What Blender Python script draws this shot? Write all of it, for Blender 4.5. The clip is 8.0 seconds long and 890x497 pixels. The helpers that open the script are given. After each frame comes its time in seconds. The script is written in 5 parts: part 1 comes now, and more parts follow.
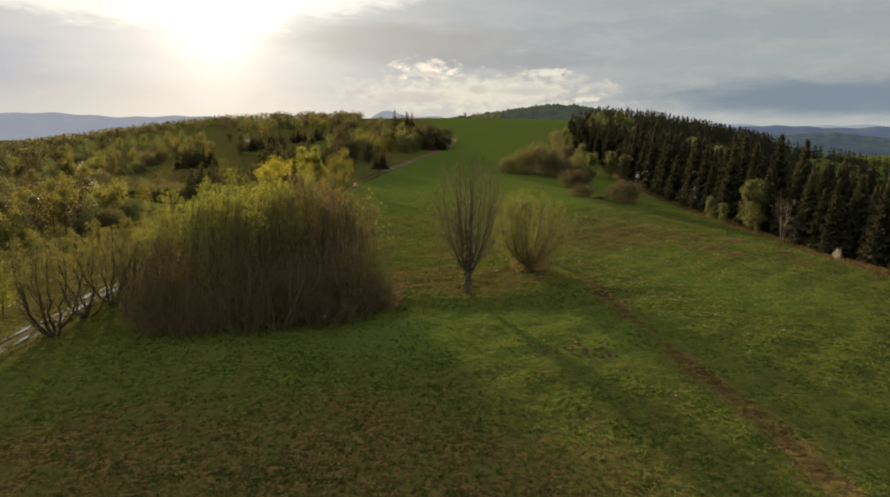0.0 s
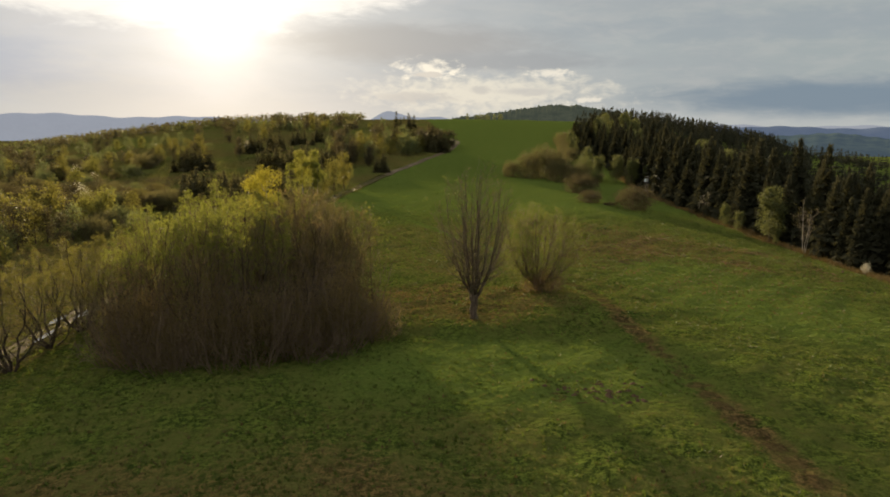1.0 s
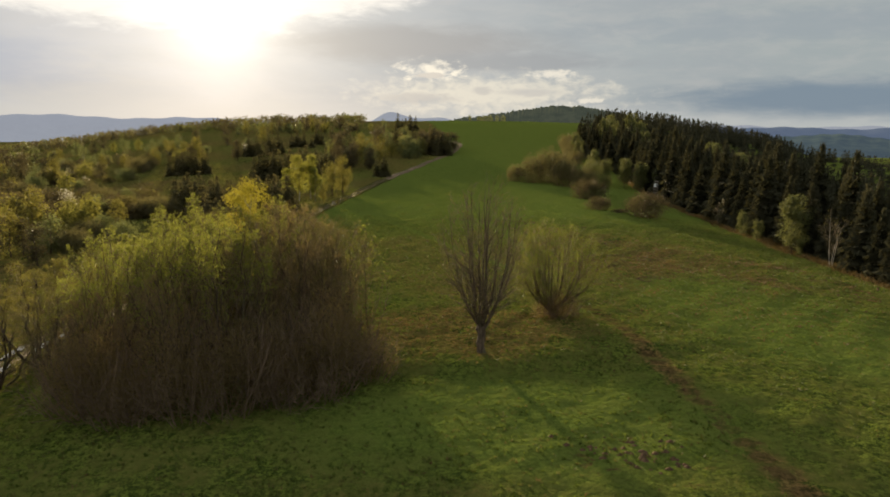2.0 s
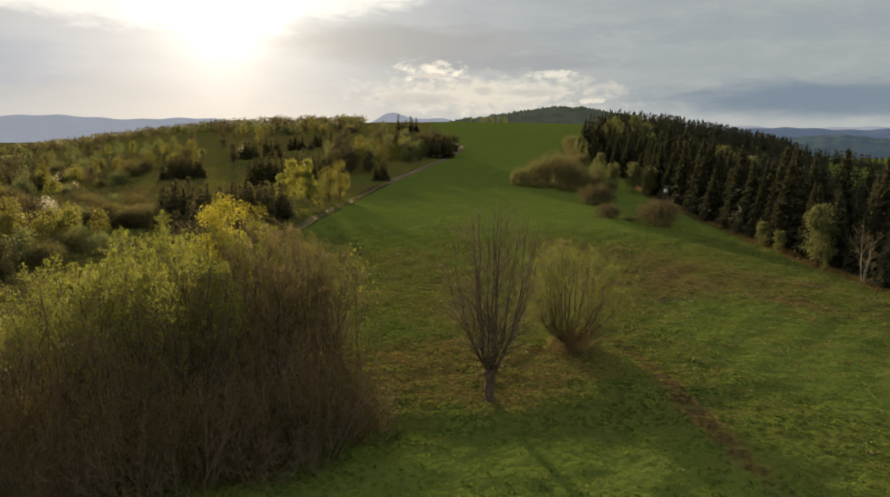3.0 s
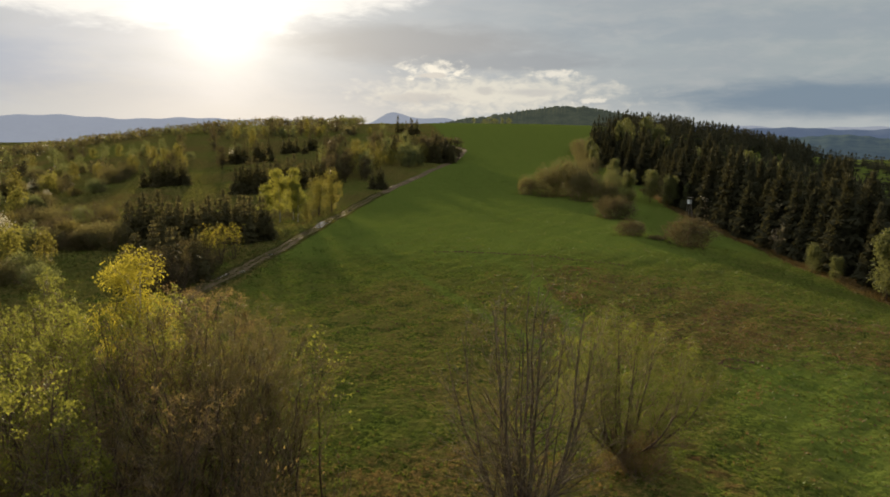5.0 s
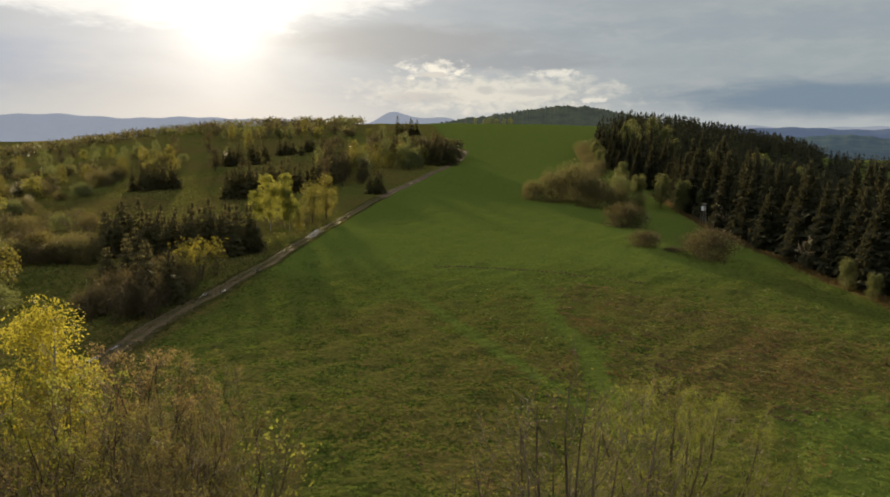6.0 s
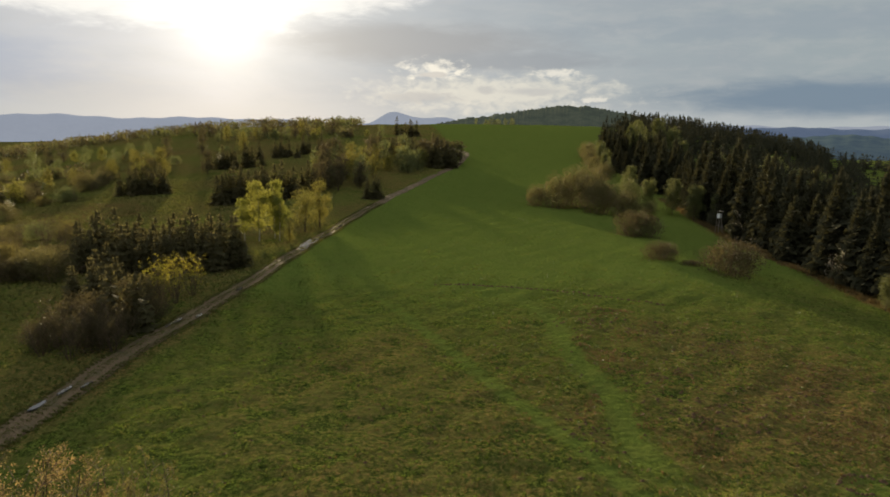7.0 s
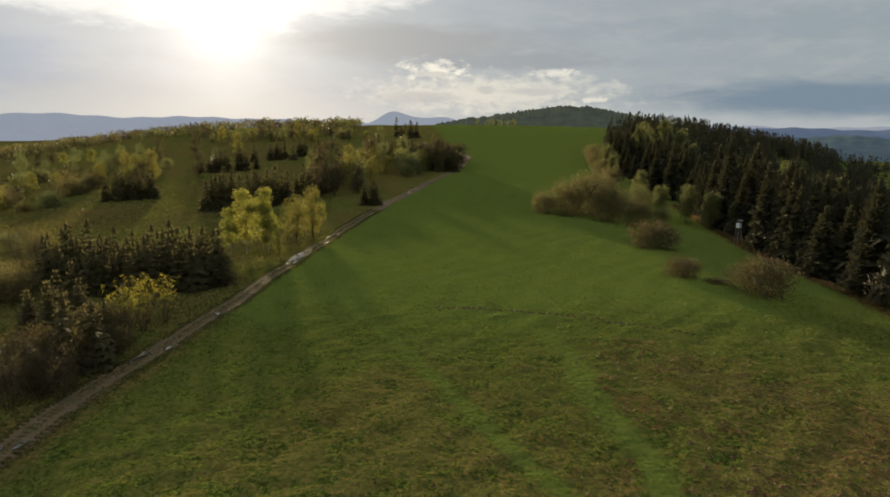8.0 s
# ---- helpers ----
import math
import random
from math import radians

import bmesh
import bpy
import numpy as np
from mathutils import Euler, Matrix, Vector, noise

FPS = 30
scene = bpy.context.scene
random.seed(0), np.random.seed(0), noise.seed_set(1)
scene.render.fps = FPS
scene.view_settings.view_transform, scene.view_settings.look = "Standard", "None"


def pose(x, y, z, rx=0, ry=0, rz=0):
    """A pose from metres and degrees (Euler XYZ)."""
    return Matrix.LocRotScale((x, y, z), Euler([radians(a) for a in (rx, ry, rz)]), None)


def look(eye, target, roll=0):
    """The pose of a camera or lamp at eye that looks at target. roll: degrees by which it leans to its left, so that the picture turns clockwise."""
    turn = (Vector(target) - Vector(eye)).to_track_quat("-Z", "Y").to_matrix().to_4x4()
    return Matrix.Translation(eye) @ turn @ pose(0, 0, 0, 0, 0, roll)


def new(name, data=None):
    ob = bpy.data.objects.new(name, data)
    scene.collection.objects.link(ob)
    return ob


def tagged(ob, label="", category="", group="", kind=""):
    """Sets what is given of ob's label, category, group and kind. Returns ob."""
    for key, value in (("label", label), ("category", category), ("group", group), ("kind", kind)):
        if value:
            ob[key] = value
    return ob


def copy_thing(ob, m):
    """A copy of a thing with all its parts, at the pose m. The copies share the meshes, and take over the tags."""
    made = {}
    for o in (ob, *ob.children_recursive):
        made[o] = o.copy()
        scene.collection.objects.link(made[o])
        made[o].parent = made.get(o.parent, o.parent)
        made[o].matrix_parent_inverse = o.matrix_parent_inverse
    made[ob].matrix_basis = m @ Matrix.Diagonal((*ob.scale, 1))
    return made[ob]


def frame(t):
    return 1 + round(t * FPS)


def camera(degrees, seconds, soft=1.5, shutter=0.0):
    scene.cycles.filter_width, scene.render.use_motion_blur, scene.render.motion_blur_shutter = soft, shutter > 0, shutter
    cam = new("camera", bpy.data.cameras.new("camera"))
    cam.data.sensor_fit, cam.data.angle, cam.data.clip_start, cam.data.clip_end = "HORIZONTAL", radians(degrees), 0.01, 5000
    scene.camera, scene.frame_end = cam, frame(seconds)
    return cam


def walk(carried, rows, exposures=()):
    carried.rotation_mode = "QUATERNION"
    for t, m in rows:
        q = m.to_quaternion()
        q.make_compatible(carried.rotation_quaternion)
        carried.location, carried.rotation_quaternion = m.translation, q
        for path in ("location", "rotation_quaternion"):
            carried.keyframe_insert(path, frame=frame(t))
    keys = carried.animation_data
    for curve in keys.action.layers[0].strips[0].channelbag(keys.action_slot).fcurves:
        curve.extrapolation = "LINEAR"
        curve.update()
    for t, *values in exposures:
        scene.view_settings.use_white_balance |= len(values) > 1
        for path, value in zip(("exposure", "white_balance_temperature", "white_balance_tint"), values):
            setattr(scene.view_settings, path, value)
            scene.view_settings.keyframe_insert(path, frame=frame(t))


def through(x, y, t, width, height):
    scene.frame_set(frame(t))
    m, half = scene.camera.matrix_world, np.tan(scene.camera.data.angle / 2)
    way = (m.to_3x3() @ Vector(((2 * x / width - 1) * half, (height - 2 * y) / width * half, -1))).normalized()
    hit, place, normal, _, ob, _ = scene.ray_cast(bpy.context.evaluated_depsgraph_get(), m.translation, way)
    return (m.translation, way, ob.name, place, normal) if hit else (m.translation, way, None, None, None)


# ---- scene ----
cam = camera(67.8, 8.0, 1.8)
METRES, EYE, TILT, LEAN, TURN = 63.86, 19.2, 0.0, 0.0, -6.2
ROWS = [
    (0.0, 0.0, 0.0, 0.0, 0.13, -10.22, -0.7),
    (0.5, -0.0013, 0.0466, 0.0055, 0.25, -10.2, -0.71),
    (1.0, -0.0029, 0.0955, 0.0112, 0.31, -10.19, -0.72),
    (1.5, -0.0041, 0.1475, 0.0163, 0.4, -10.16, -0.71),
    (3.0, -0.0084, 0.3176, 0.033, 0.57, -10.09, -0.68),
    (3.5, -0.0098, 0.3788, 0.0383, 0.6, -10.1, -0.68),
    (4.0, -0.011, 0.4421, 0.0436, 0.64, -10.11, -0.69),
    (4.5, -0.0124, 0.5074, 0.0491, 0.67, -10.11, -0.68),
    (6.0, -0.017, 0.7119, 0.0667, 0.74, -10.18, -0.74),
    (6.5, -0.0188, 0.7787, 0.0715, 0.75, -10.18, -0.74),
    (7.0, -0.0205, 0.8498, 0.0771, 0.76, -10.19, -0.73),
    (7.5, -0.0239, 0.9222, 0.0831, 0.76, -10.21, -0.79),
    (8.0, -0.0277, 0.9955, 0.0889, 0.77, -10.21, -0.82),
]
EXPOSURES = [(0.0, 1.12, 7250, 11), (4.0, 1.09, 7130, 11), (8.0, 1.04, 6880, 10)]
walk(cam, [(t, pose(0, 0, EYE, TILT, LEAN, TURN) @ pose(METRES * x, METRES * y, METRES * z, 90 + pitch, roll, yaw)) for t, x, y, z, yaw, pitch, roll in ROWS], EXPOSURES)

# ---- world, sun ----
SUN_AZ, SUN_EL = 12.3, 8.5  # degrees left of +y, and above the horizon
sun_dir = Vector((-math.sin(radians(SUN_AZ)) * math.cos(radians(SUN_EL)), math.cos(radians(SUN_AZ)) * math.cos(radians(SUN_EL)), math.sin(radians(SUN_EL))))
sun = new("sun", bpy.data.lights.new("sun", "SUN"))
sun.data.energy, sun.data.angle, sun.data.color = 5.0, radians(2.0), (1.0, 0.86, 0.62)
sun.matrix_world = look(sun_dir * 100, (0, 0, 0))


class Nodes:
    """Small help to wire node trees."""

    def __init__(self, tree):
        self.tree = tree
        tree.nodes.clear()

    def fill(self, n, inputs):
        for k, v in inputs.items():
            key = int(k[1:]) if k[0] == "i" and k[1:].isdigit() else k.replace("_", " ")
            self.put(n.inputs[key], v)
        return n

    def add(self, kind, **inputs):
        return self.fill(self.tree.nodes.new(kind), inputs)

    def put(self, socket, v):
        if isinstance(v, bpy.types.NodeSocket):
            self.tree.links.new(v, socket)
        elif isinstance(v, bpy.types.Node):
            self.tree.links.new(v.outputs[0], socket)
        else:
            socket.default_value = v

    def math(self, op, a, b=0.0, c=0.0, clamp=False):
        n = self.tree.nodes.new("ShaderNodeMath")
        n.operation, n.use_clamp = op, clamp
        return self.fill(n, {"i0": a, "i1": b, "i2": c}).outputs[0]

    def vmath(self, op, a, b=(0, 0, 0)):
        n = self.tree.nodes.new("ShaderNodeVectorMath")
        n.operation = op
        self.fill(n, {"i0": a, "i1": b})
        return n.outputs["Value"] if op in ("DOT_PRODUCT", "LENGTH") else n.outputs[0]

    def noise(self, vec, scale, detail=4.0, rough=0.55, distort=0.0):
        return self.add("ShaderNodeTexNoise", Vector=vec, Scale=scale, Detail=detail, Roughness=rough, Distortion=distort).outputs[0]

    def range(self, v, a, b, c=0.0, d=1.0, smooth=True):
        n = self.tree.nodes.new("ShaderNodeMapRange")
        n.interpolation_type = "SMOOTHSTEP" if smooth else "LINEAR"
        return self.fill(n, {"i0": v, "i1": a, "i2": b, "i3": c, "i4": d}).outputs[0]

    def mix(self, f, a, b, how="MIX"):
        n = self.tree.nodes.new("ShaderNodeMix")
        n.data_type, n.blend_type, n.clamp_factor = "RGBA", how, True
        self.put(n.inputs[0], f)
        for s, v in ((n.inputs[6], a), (n.inputs[7], b)):
            self.put(s, (*v, 1.0) if isinstance(v, tuple) and len(v) == 3 else v)
        return n.outputs[2]


def build_world():
    world = bpy.data.worlds.new("sky")
    scene.world = world
    world.use_nodes = True
    n = Nodes(world.node_tree)
    d = n.add("ShaderNodeTexCoord").outputs["Generated"]
    sky = n.add("ShaderNodeTexSky")
    sky.sky_type, sky.sun_disc = "NISHITA", False
    sky.sun_elevation, sky.sun_rotation = radians(SUN_EL), radians(-SUN_AZ)
    sky.altitude, sky.dust_density = 400.0, 2.0
    sep = n.add("ShaderNodeSeparateXYZ", Vector=d)
    x, y, z = sep.outputs
    # azimuth (degrees right of +y) and elevation in degrees
    az = n.math("MULTIPLY", n.math("ARCTAN2", x, y), 57.2958)
    el = n.math("MULTIPLY", n.math("ARCSINE", z), 57.2958)
    # clouds drawn out along the horizon
    flat = n.add("ShaderNodeCombineXYZ", X=n.math("MULTIPLY", az, 0.06), Y=n.math("MULTIPLY", el, 0.22), Z=0.3).outputs[0]
    big = n.noise(flat, 1.3, 5.0, 0.55, 0.4)
    fine = n.noise(flat, 4.5, 6.0, 0.6, 0.3)
    heap = n.add("ShaderNodeCombineXYZ", X=n.math("MULTIPLY", az, 0.10), Y=n.math("MULTIPLY", el, 0.20), Z=1.7).outputs[0]
    tiny = n.noise(heap, 7.5, 6.0, 0.58, 0.35)

    def blob(a0, e0, wa, we, wob=0.8, tear=None, soft=(0.4, 1.3)):
        """A soft cloud body round one direction, with a torn edge."""
        da = n.math("DIVIDE", n.math("SUBTRACT", az, a0), wa)
        de = n.math("DIVIDE", n.math("SUBTRACT", el, e0), we)
        r = n.math("SQRT", n.math("ADD", n.math("MULTIPLY", da, da), n.math("MULTIPLY", de, de)))
        r = n.math("ADD", r, n.math("MULTIPLY", n.math("SUBTRACT", tear or fine, 0.5), 2.2 * wob))
        return n.range(r, soft[0], soft[1], 1.0, 0.0)

    def over(col, mask, amount, tone):
        return n.mix(n.math("MULTIPLY", mask, amount), col, tone)

    near_sun = n.vmath("DOT_PRODUCT", n.vmath("NORMALIZE", d), tuple(sun_dir))
    ang = n.math("MULTIPLY", n.math("ARCCOSINE", n.math("MINIMUM", near_sun, 0.999999)), 57.2958)
    # cloud deck: grey, bluer away from the sun, lighter towards the zenith
    deck = n.mix(n.range(az, -25.0, 36.0), (4.5, 4.95, 5.7), (3.15, 3.8, 4.25))
    deck = over(deck, n.range(big, 0.38, 0.68), 0.5, (3.05, 3.6, 4.2))
    deck = over(deck, n.range(fine, 0.4, 0.7), 0.25, (4.8, 5.0, 5.2))
    deck = over(deck, n.range(el, 3.2, 0.5), 0.6, (4.7, 5.2, 5.5))
    deck = over(deck, blob(2.5, 7.0, 11.5, 1.7, 0.45), 0.9, (3.1, 3.35, 3.7))
    deck = over(deck, blob(11.0, 5.6, 8.5, 0.9, 0.6), 0.8, (2.9, 3.3, 3.8))
    deck = over(deck, blob(36.0, 2.7, 13.0, 1.5, 0.4), 0.95, (1.7, 2.45, 3.35))
    deck = over(deck, blob(33.0, 8.0, 18.0, 1.2, 0.8), 0.5, (2.75, 3.4, 4.1))
    deck = over(deck, blob(9.0, 3.0, 9.5, 1.6, 1.1, tiny, (0.2, 1.4)), 0.75, (7.4, 7.3, 6.6))
    deck = over(deck, blob(4.6, 4.9, 2.2, 0.6, 2.3, tiny, (0.2, 1.5)), 0.75, (9.5, 9.2, 8.2))
    deck = over(deck, blob(4.4, 4.5, 1.5, 0.28, 0.8, tiny, (0.6, 1.0)), 0.8, (5.0, 5.0, 5.0))
    deck = over(deck, blob(14.5, 4.6, 1.3, 0.3, 2.2, tiny, (0.2, 1.5)), 0.7, (8.5, 8.3, 7.6))
    deck = over(deck, blob(17.5, 2.5, 1.5, 0.25, 1.9, tiny, (0.4, 1.2)), 0.6, (8.4, 8.2, 7.5))
    deck = over(deck, blob(-31.0, 4.2, 9.0, 2.4, 0.4), 0.7, (2.9, 3.6, 4.9))
    deck = over(deck, blob(3.5, 2.6, 3.2, 0.45, 1.0, tiny), 0.8, (4.4, 4.6, 4.8))
    deck = over(deck, blob(12.5, 3.2, 2.4, 0.3, 1.0, tiny), 0.7, (4.6, 4.8, 5.0))
    deck = over(deck, blob(8.8, 3.3, 0.9, 0.35, 0.8, tiny), 0.7, (4.4, 4.6, 4.8))
    col = n.mix(0.98, sky.outputs[0], deck)
    col = n.mix(n.range(el, 16.0, 50.0), col, n.mix(1.0, col, (1.3, 1.3, 1.27), "MULTIPLY"))
    # thin cloud lit through round the sun, and its aureole
    lit = blob(-17.0, 14.0, 24.0, 6.6, 0.28, fine, (0.82, 1.1))
    col = over(col, lit, 0.95, (8.3, 8.4, 8.3))
    glow = n.math("MULTIPLY", n.math("EXPONENT", n.math("DIVIDE", ang, -2.6)), 8.0)
    glow = n.math("ADD", glow, n.math("MULTIPLY", n.math("EXPONENT", n.math("DIVIDE", ang, -9.5)), 4.0))
    col = n.mix(1.0, col, n.mix(1.0, (1.0, 0.96, 0.86), n.add("ShaderNodeCombineColor", Red=glow, Green=glow, Blue=glow).outputs[0], "MULTIPLY"), "ADD")
    bg = n.add("ShaderNodeBackground", Color=col, Strength=0.049)
    n.add("ShaderNodeOutputWorld", Surface=bg)


build_world()


# ---- materials ----
def material(name):
    m = bpy.data.materials.new(name)
    m.use_nodes = True
    return m, Nodes(m.node_tree)


def leaf_material(name, a, b, through=0.5, rough=0.6):
    """Leaves or needles: two tones by clump, light passing through."""
    m, n = material(name)
    rnd = n.add("ShaderNodeNewGeometry").outputs["Random Per Island"]
    per = n.add("ShaderNodeObjectInfo").outputs["Random"]
    pos = n.add("ShaderNodeTexCoord").outputs["Object"]
    f = n.math("ADD", n.math("MULTIPLY", rnd, 0.6), n.math("MULTIPLY", n.noise(pos, 0.9, 2.0), 0.5))
    col = n.mix(f, a, b)
    col = n.mix(n.math("MULTIPLY", per, 0.35), col, n.mix(1.0, col, (0.62, 0.7, 0.75), "MULTIPLY"))
    face = n.add("ShaderNodeBsdfPrincipled", Base_Color=col, Roughness=rough)
    face.inputs["Specular IOR Level"].default_value = 0.06
    back = n.add("ShaderNodeBsdfTranslucent", Color=n.mix(0.5, col, n.mix(1.0, col, (1.5, 1.35, 0.7), "MULTIPLY")))
    n.add("ShaderNodeOutputMaterial", Surface=n.add("ShaderNodeMixShader", i0=through, i1=face.outputs[0], i2=back.outputs[0]))
    return m


def bark_material(name, a, b, scale=6.0):
    m, n = material(name)
    pos = n.add("ShaderNodeTexCoord").outputs["Object"]
    long = n.vmath("MULTIPLY", pos, (1.0, 1.0, 0.25))
    g = n.noise(long, scale, 6.0, 0.65)
    patch = n.noise(pos, 0.8, 3.0)
    col = n.mix(n.range(g, 0.35, 0.65), a, b)
    col = n.mix(n.math("MULTIPLY", n.range(patch, 0.5, 0.7), 0.5), col, (0.10, 0.12, 0.05))
    bump = n.add("ShaderNodeBump", Strength=0.6, Distance=0.05, Height=g)
    p = n.add("ShaderNodeBsdfPrincipled", Base_Color=col, Roughness=0.95, Normal=bump)
    p.inputs["Specular IOR Level"].default_value = 0.05
    n.add("ShaderNodeOutputMaterial", Surface=p)
    return m


def ground_material():
    """Meadow: lush and dry grass, bare churned soil; 'zone' tells where each prevails."""
    m, n = material("meadow")
    pos = n.add("ShaderNodeTexCoord").outputs["Object"]
    named = n.add("ShaderNodeAttribute")
    named.attribute_name = "zone"
    zone = n.add("ShaderNodeSeparateColor", Color=named.outputs["Color"])
    dry, lush, soil = zone.outputs
    wide = n.noise(pos, 0.035, 4.0, 0.6)
    mid = n.noise(pos, 0.45, 6.0, 0.7, 0.2)
    fine = n.noise(pos, 2.6, 5.0, 0.7)
    tuft = n.add("ShaderNodeTexVoronoi", Vector=pos, Scale=1.7).outputs["Distance"]
    # fine light and dark grain, painting the shade among grass tufts into the colour
    shade_grain = n.noise(pos, 7.0, 3.0, 0.7)
    shade_speck = n.math("ADD", n.math("MULTIPLY", fine, 0.6), n.math("MULTIPLY", shade_grain, 0.4))
    green = n.mix(n.range(shade_speck, 0.43, 0.57), (0.030, 0.046, 0.010), (0.150, 0.182, 0.033))
    green = n.mix(n.range(mid, 0.35, 0.65), green, (0.120, 0.128, 0.030))
    green = n.mix(n.math("MULTIPLY", lush, 0.65), green, (0.120, 0.163, 0.032))
    straw = n.mix(n.range(shade_speck, 0.43, 0.57), (0.066, 0.042, 0.018), (0.235, 0.148, 0.054))
    straw = n.mix(n.range(mid, 0.4, 0.7), straw, (0.135, 0.130, 0.034))
    f = n.math("ADD", n.math("SUBTRACT", dry, n.math("MULTIPLY", lush, 0.7)), n.math("ADD", n.math("MULTIPLY", n.math("SUBTRACT", mid, 0.5), 1.5), n.math("ADD", n.math("MULTIPLY", n.math("SUBTRACT", fine, 0.5), 1.6), n.math("MULTIPLY", n.math("SUBTRACT", wide, 0.5), 1.2))))
    col = n.mix(n.range(f, 0.15, 0.75), green, straw)
    earth = n.mix(n.range(fine, 0.35, 0.65), (0.050, 0.030, 0.014), (0.130, 0.078, 0.036))
    churn = n.math("MULTIPLY", n.range(n.noise(pos, 0.8, 5.0, 0.75, 0.6), 0.55, 0.64), soil)
    churn = n.math("MAXIMUM", churn, n.math("MULTIPLY", n.range(soil, 0.92, 1.0), n.range(mid, 0.30, 0.55, 0.2, 0.62)))
    col = n.mix(churn, col, earth)
    h = n.math("ADD", n.math("MULTIPLY", fine, 0.5), n.math("SUBTRACT", n.math("MULTIPLY", mid, 0.8), n.math("MULTIPLY", tuft, 0.4)))
    h = n.math("MULTIPLY", h, n.range(lush, 0.5, 1.0, 1.0, 0.6))
    bump = n.add("ShaderNodeBump", Strength=1.0, Distance=0.6, Height=h)
    b = n.add("ShaderNodeBsdfDiffuse", Color=col, Roughness=0.6, Normal=bump)
    n.add("ShaderNodeOutputMaterial", Surface=b)
    return m


def mud_material():
    m, n = material("mud")
    pos = n.add("ShaderNodeTexCoord").outputs["Object"]
    a, b = n.noise(pos, 0.6, 4.0), n.noise(pos, 5.0, 6.0, 0.7)
    col = n.mix(n.range(b, 0.3, 0.7), (0.105, 0.070, 0.040), (0.20, 0.142, 0.084))
    col = n.mix(n.math("MULTIPLY", n.range(a, 0.45, 0.65), 0.7), col, (0.10, 0.085, 0.045))
    rough = n.range(a, 0.3, 0.6, 0.75, 0.95)
    bump = n.add("ShaderNodeBump", Strength=0.8, Distance=0.08, Height=b)
    p = n.add("ShaderNodeBsdfPrincipled", Base_Color=col, Roughness=rough, Normal=bump)
    p.inputs["Specular IOR Level"].default_value = 0.04
    n.add("ShaderNodeOutputMaterial", Surface=p)
    return m


def plain_material(name, a, b, rough=0.7, scale=4.0, bump=0.2):
    m, n = material(name)
    pos = n.add("ShaderNodeTexCoord").outputs["Object"]
    g = n.noise(pos, scale, 6.0, 0.65)
    nb = n.add("ShaderNodeBump", Strength=bump, Distance=0.05, Height=g)
    p = n.add("ShaderNodeBsdfPrincipled", Base_Color=n.mix(n.range(g, 0.3, 0.7), a, b), Roughness=rough, Normal=nb)
    p.inputs["Specular IOR Level"].default_value = 0.5 if rough < 0.3 else 0.12
    n.add("ShaderNodeOutputMaterial", Surface=p)
    return m


def hazy_distance_material(name, a, b, glow, scale):
    """Far hills behind kilometres of air: a plain backdrop, haze painted in as emission."""
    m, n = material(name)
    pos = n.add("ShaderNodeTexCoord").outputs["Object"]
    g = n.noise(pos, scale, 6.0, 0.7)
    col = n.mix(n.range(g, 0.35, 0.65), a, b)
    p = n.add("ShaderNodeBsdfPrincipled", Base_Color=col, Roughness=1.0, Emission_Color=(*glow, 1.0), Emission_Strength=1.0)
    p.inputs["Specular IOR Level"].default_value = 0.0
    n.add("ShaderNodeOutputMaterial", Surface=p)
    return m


MEADOW = ground_material()
MUD = mud_material()
WATER = plain_material("puddle_water", (0.05, 0.045, 0.035), (0.07, 0.06, 0.045), 0.04, 2.0, 0.02)
BARK = bark_material("grey_brown_bark", (0.066, 0.047, 0.033), (0.165, 0.122, 0.086))
BARK_DARK = bark_material("dark_bark", (0.045, 0.030, 0.022), (0.110, 0.076, 0.052))
BARK_PALE = bark_material("pale_bark", (0.20, 0.185, 0.155), (0.42, 0.39, 0.34), 9.0)
LEAF_OLIVE = leaf_material("olive_leaf", (0.110, 0.108, 0.030), (0.19, 0.18, 0.050), 0.55)
BUD_OLIVE = leaf_material("olive_bud", (0.11, 0.10, 0.030), (0.20, 0.18, 0.050), 0.5)
BUD_BROWN = leaf_material("olive_brown_bud", (0.080, 0.070, 0.030), (0.150, 0.128, 0.048), 0.5)
BARK_LIMB = bark_material("brown_limb_bark", (0.040, 0.028, 0.020), (0.115, 0.085, 0.062))
TWIG = plain_material("twig_brown", (0.145, 0.112, 0.07), (0.27, 0.205, 0.12), 0.8, 2.0, 0.0)
TWIG_RED = plain_material("twig_reddish", (0.125, 0.084, 0.056), (0.23, 0.16, 0.10), 0.8, 2.0, 0.0)
LEAF_HAZE = leaf_material("hazy_green_leaf", (0.098, 0.112, 0.028), (0.165, 0.178, 0.044), 0.5)
LEAF_FRESH = leaf_material("fresh_leaf", (0.112, 0.124, 0.031), (0.215, 0.22, 0.052), 0.55)
LEAF_YELLOW = leaf_material("birch_leaf", (0.235, 0.210, 0.033), (0.355, 0.312, 0.053), 0.55)
LEAF_GOLD = leaf_material("pale_birch_leaf", (0.18, 0.185, 0.045), (0.28, 0.27, 0.065), 0.55)
LEAF_GREY = leaf_material("grey_green_leaf", (0.095, 0.112, 0.048), (0.170, 0.180, 0.078), 0.45)
LEAF_BROWN = leaf_material("brown_bush_leaf", (0.056, 0.046, 0.028), (0.094, 0.078, 0.042), 0.38)
BUD_RED = leaf_material("reddish_bud", (0.125, 0.090, 0.050), (0.225, 0.166, 0.080), 0.58)
BLOSSOM = leaf_material("white_blossom", (0.42, 0.39, 0.33), (0.64, 0.61, 0.55), 0.35)
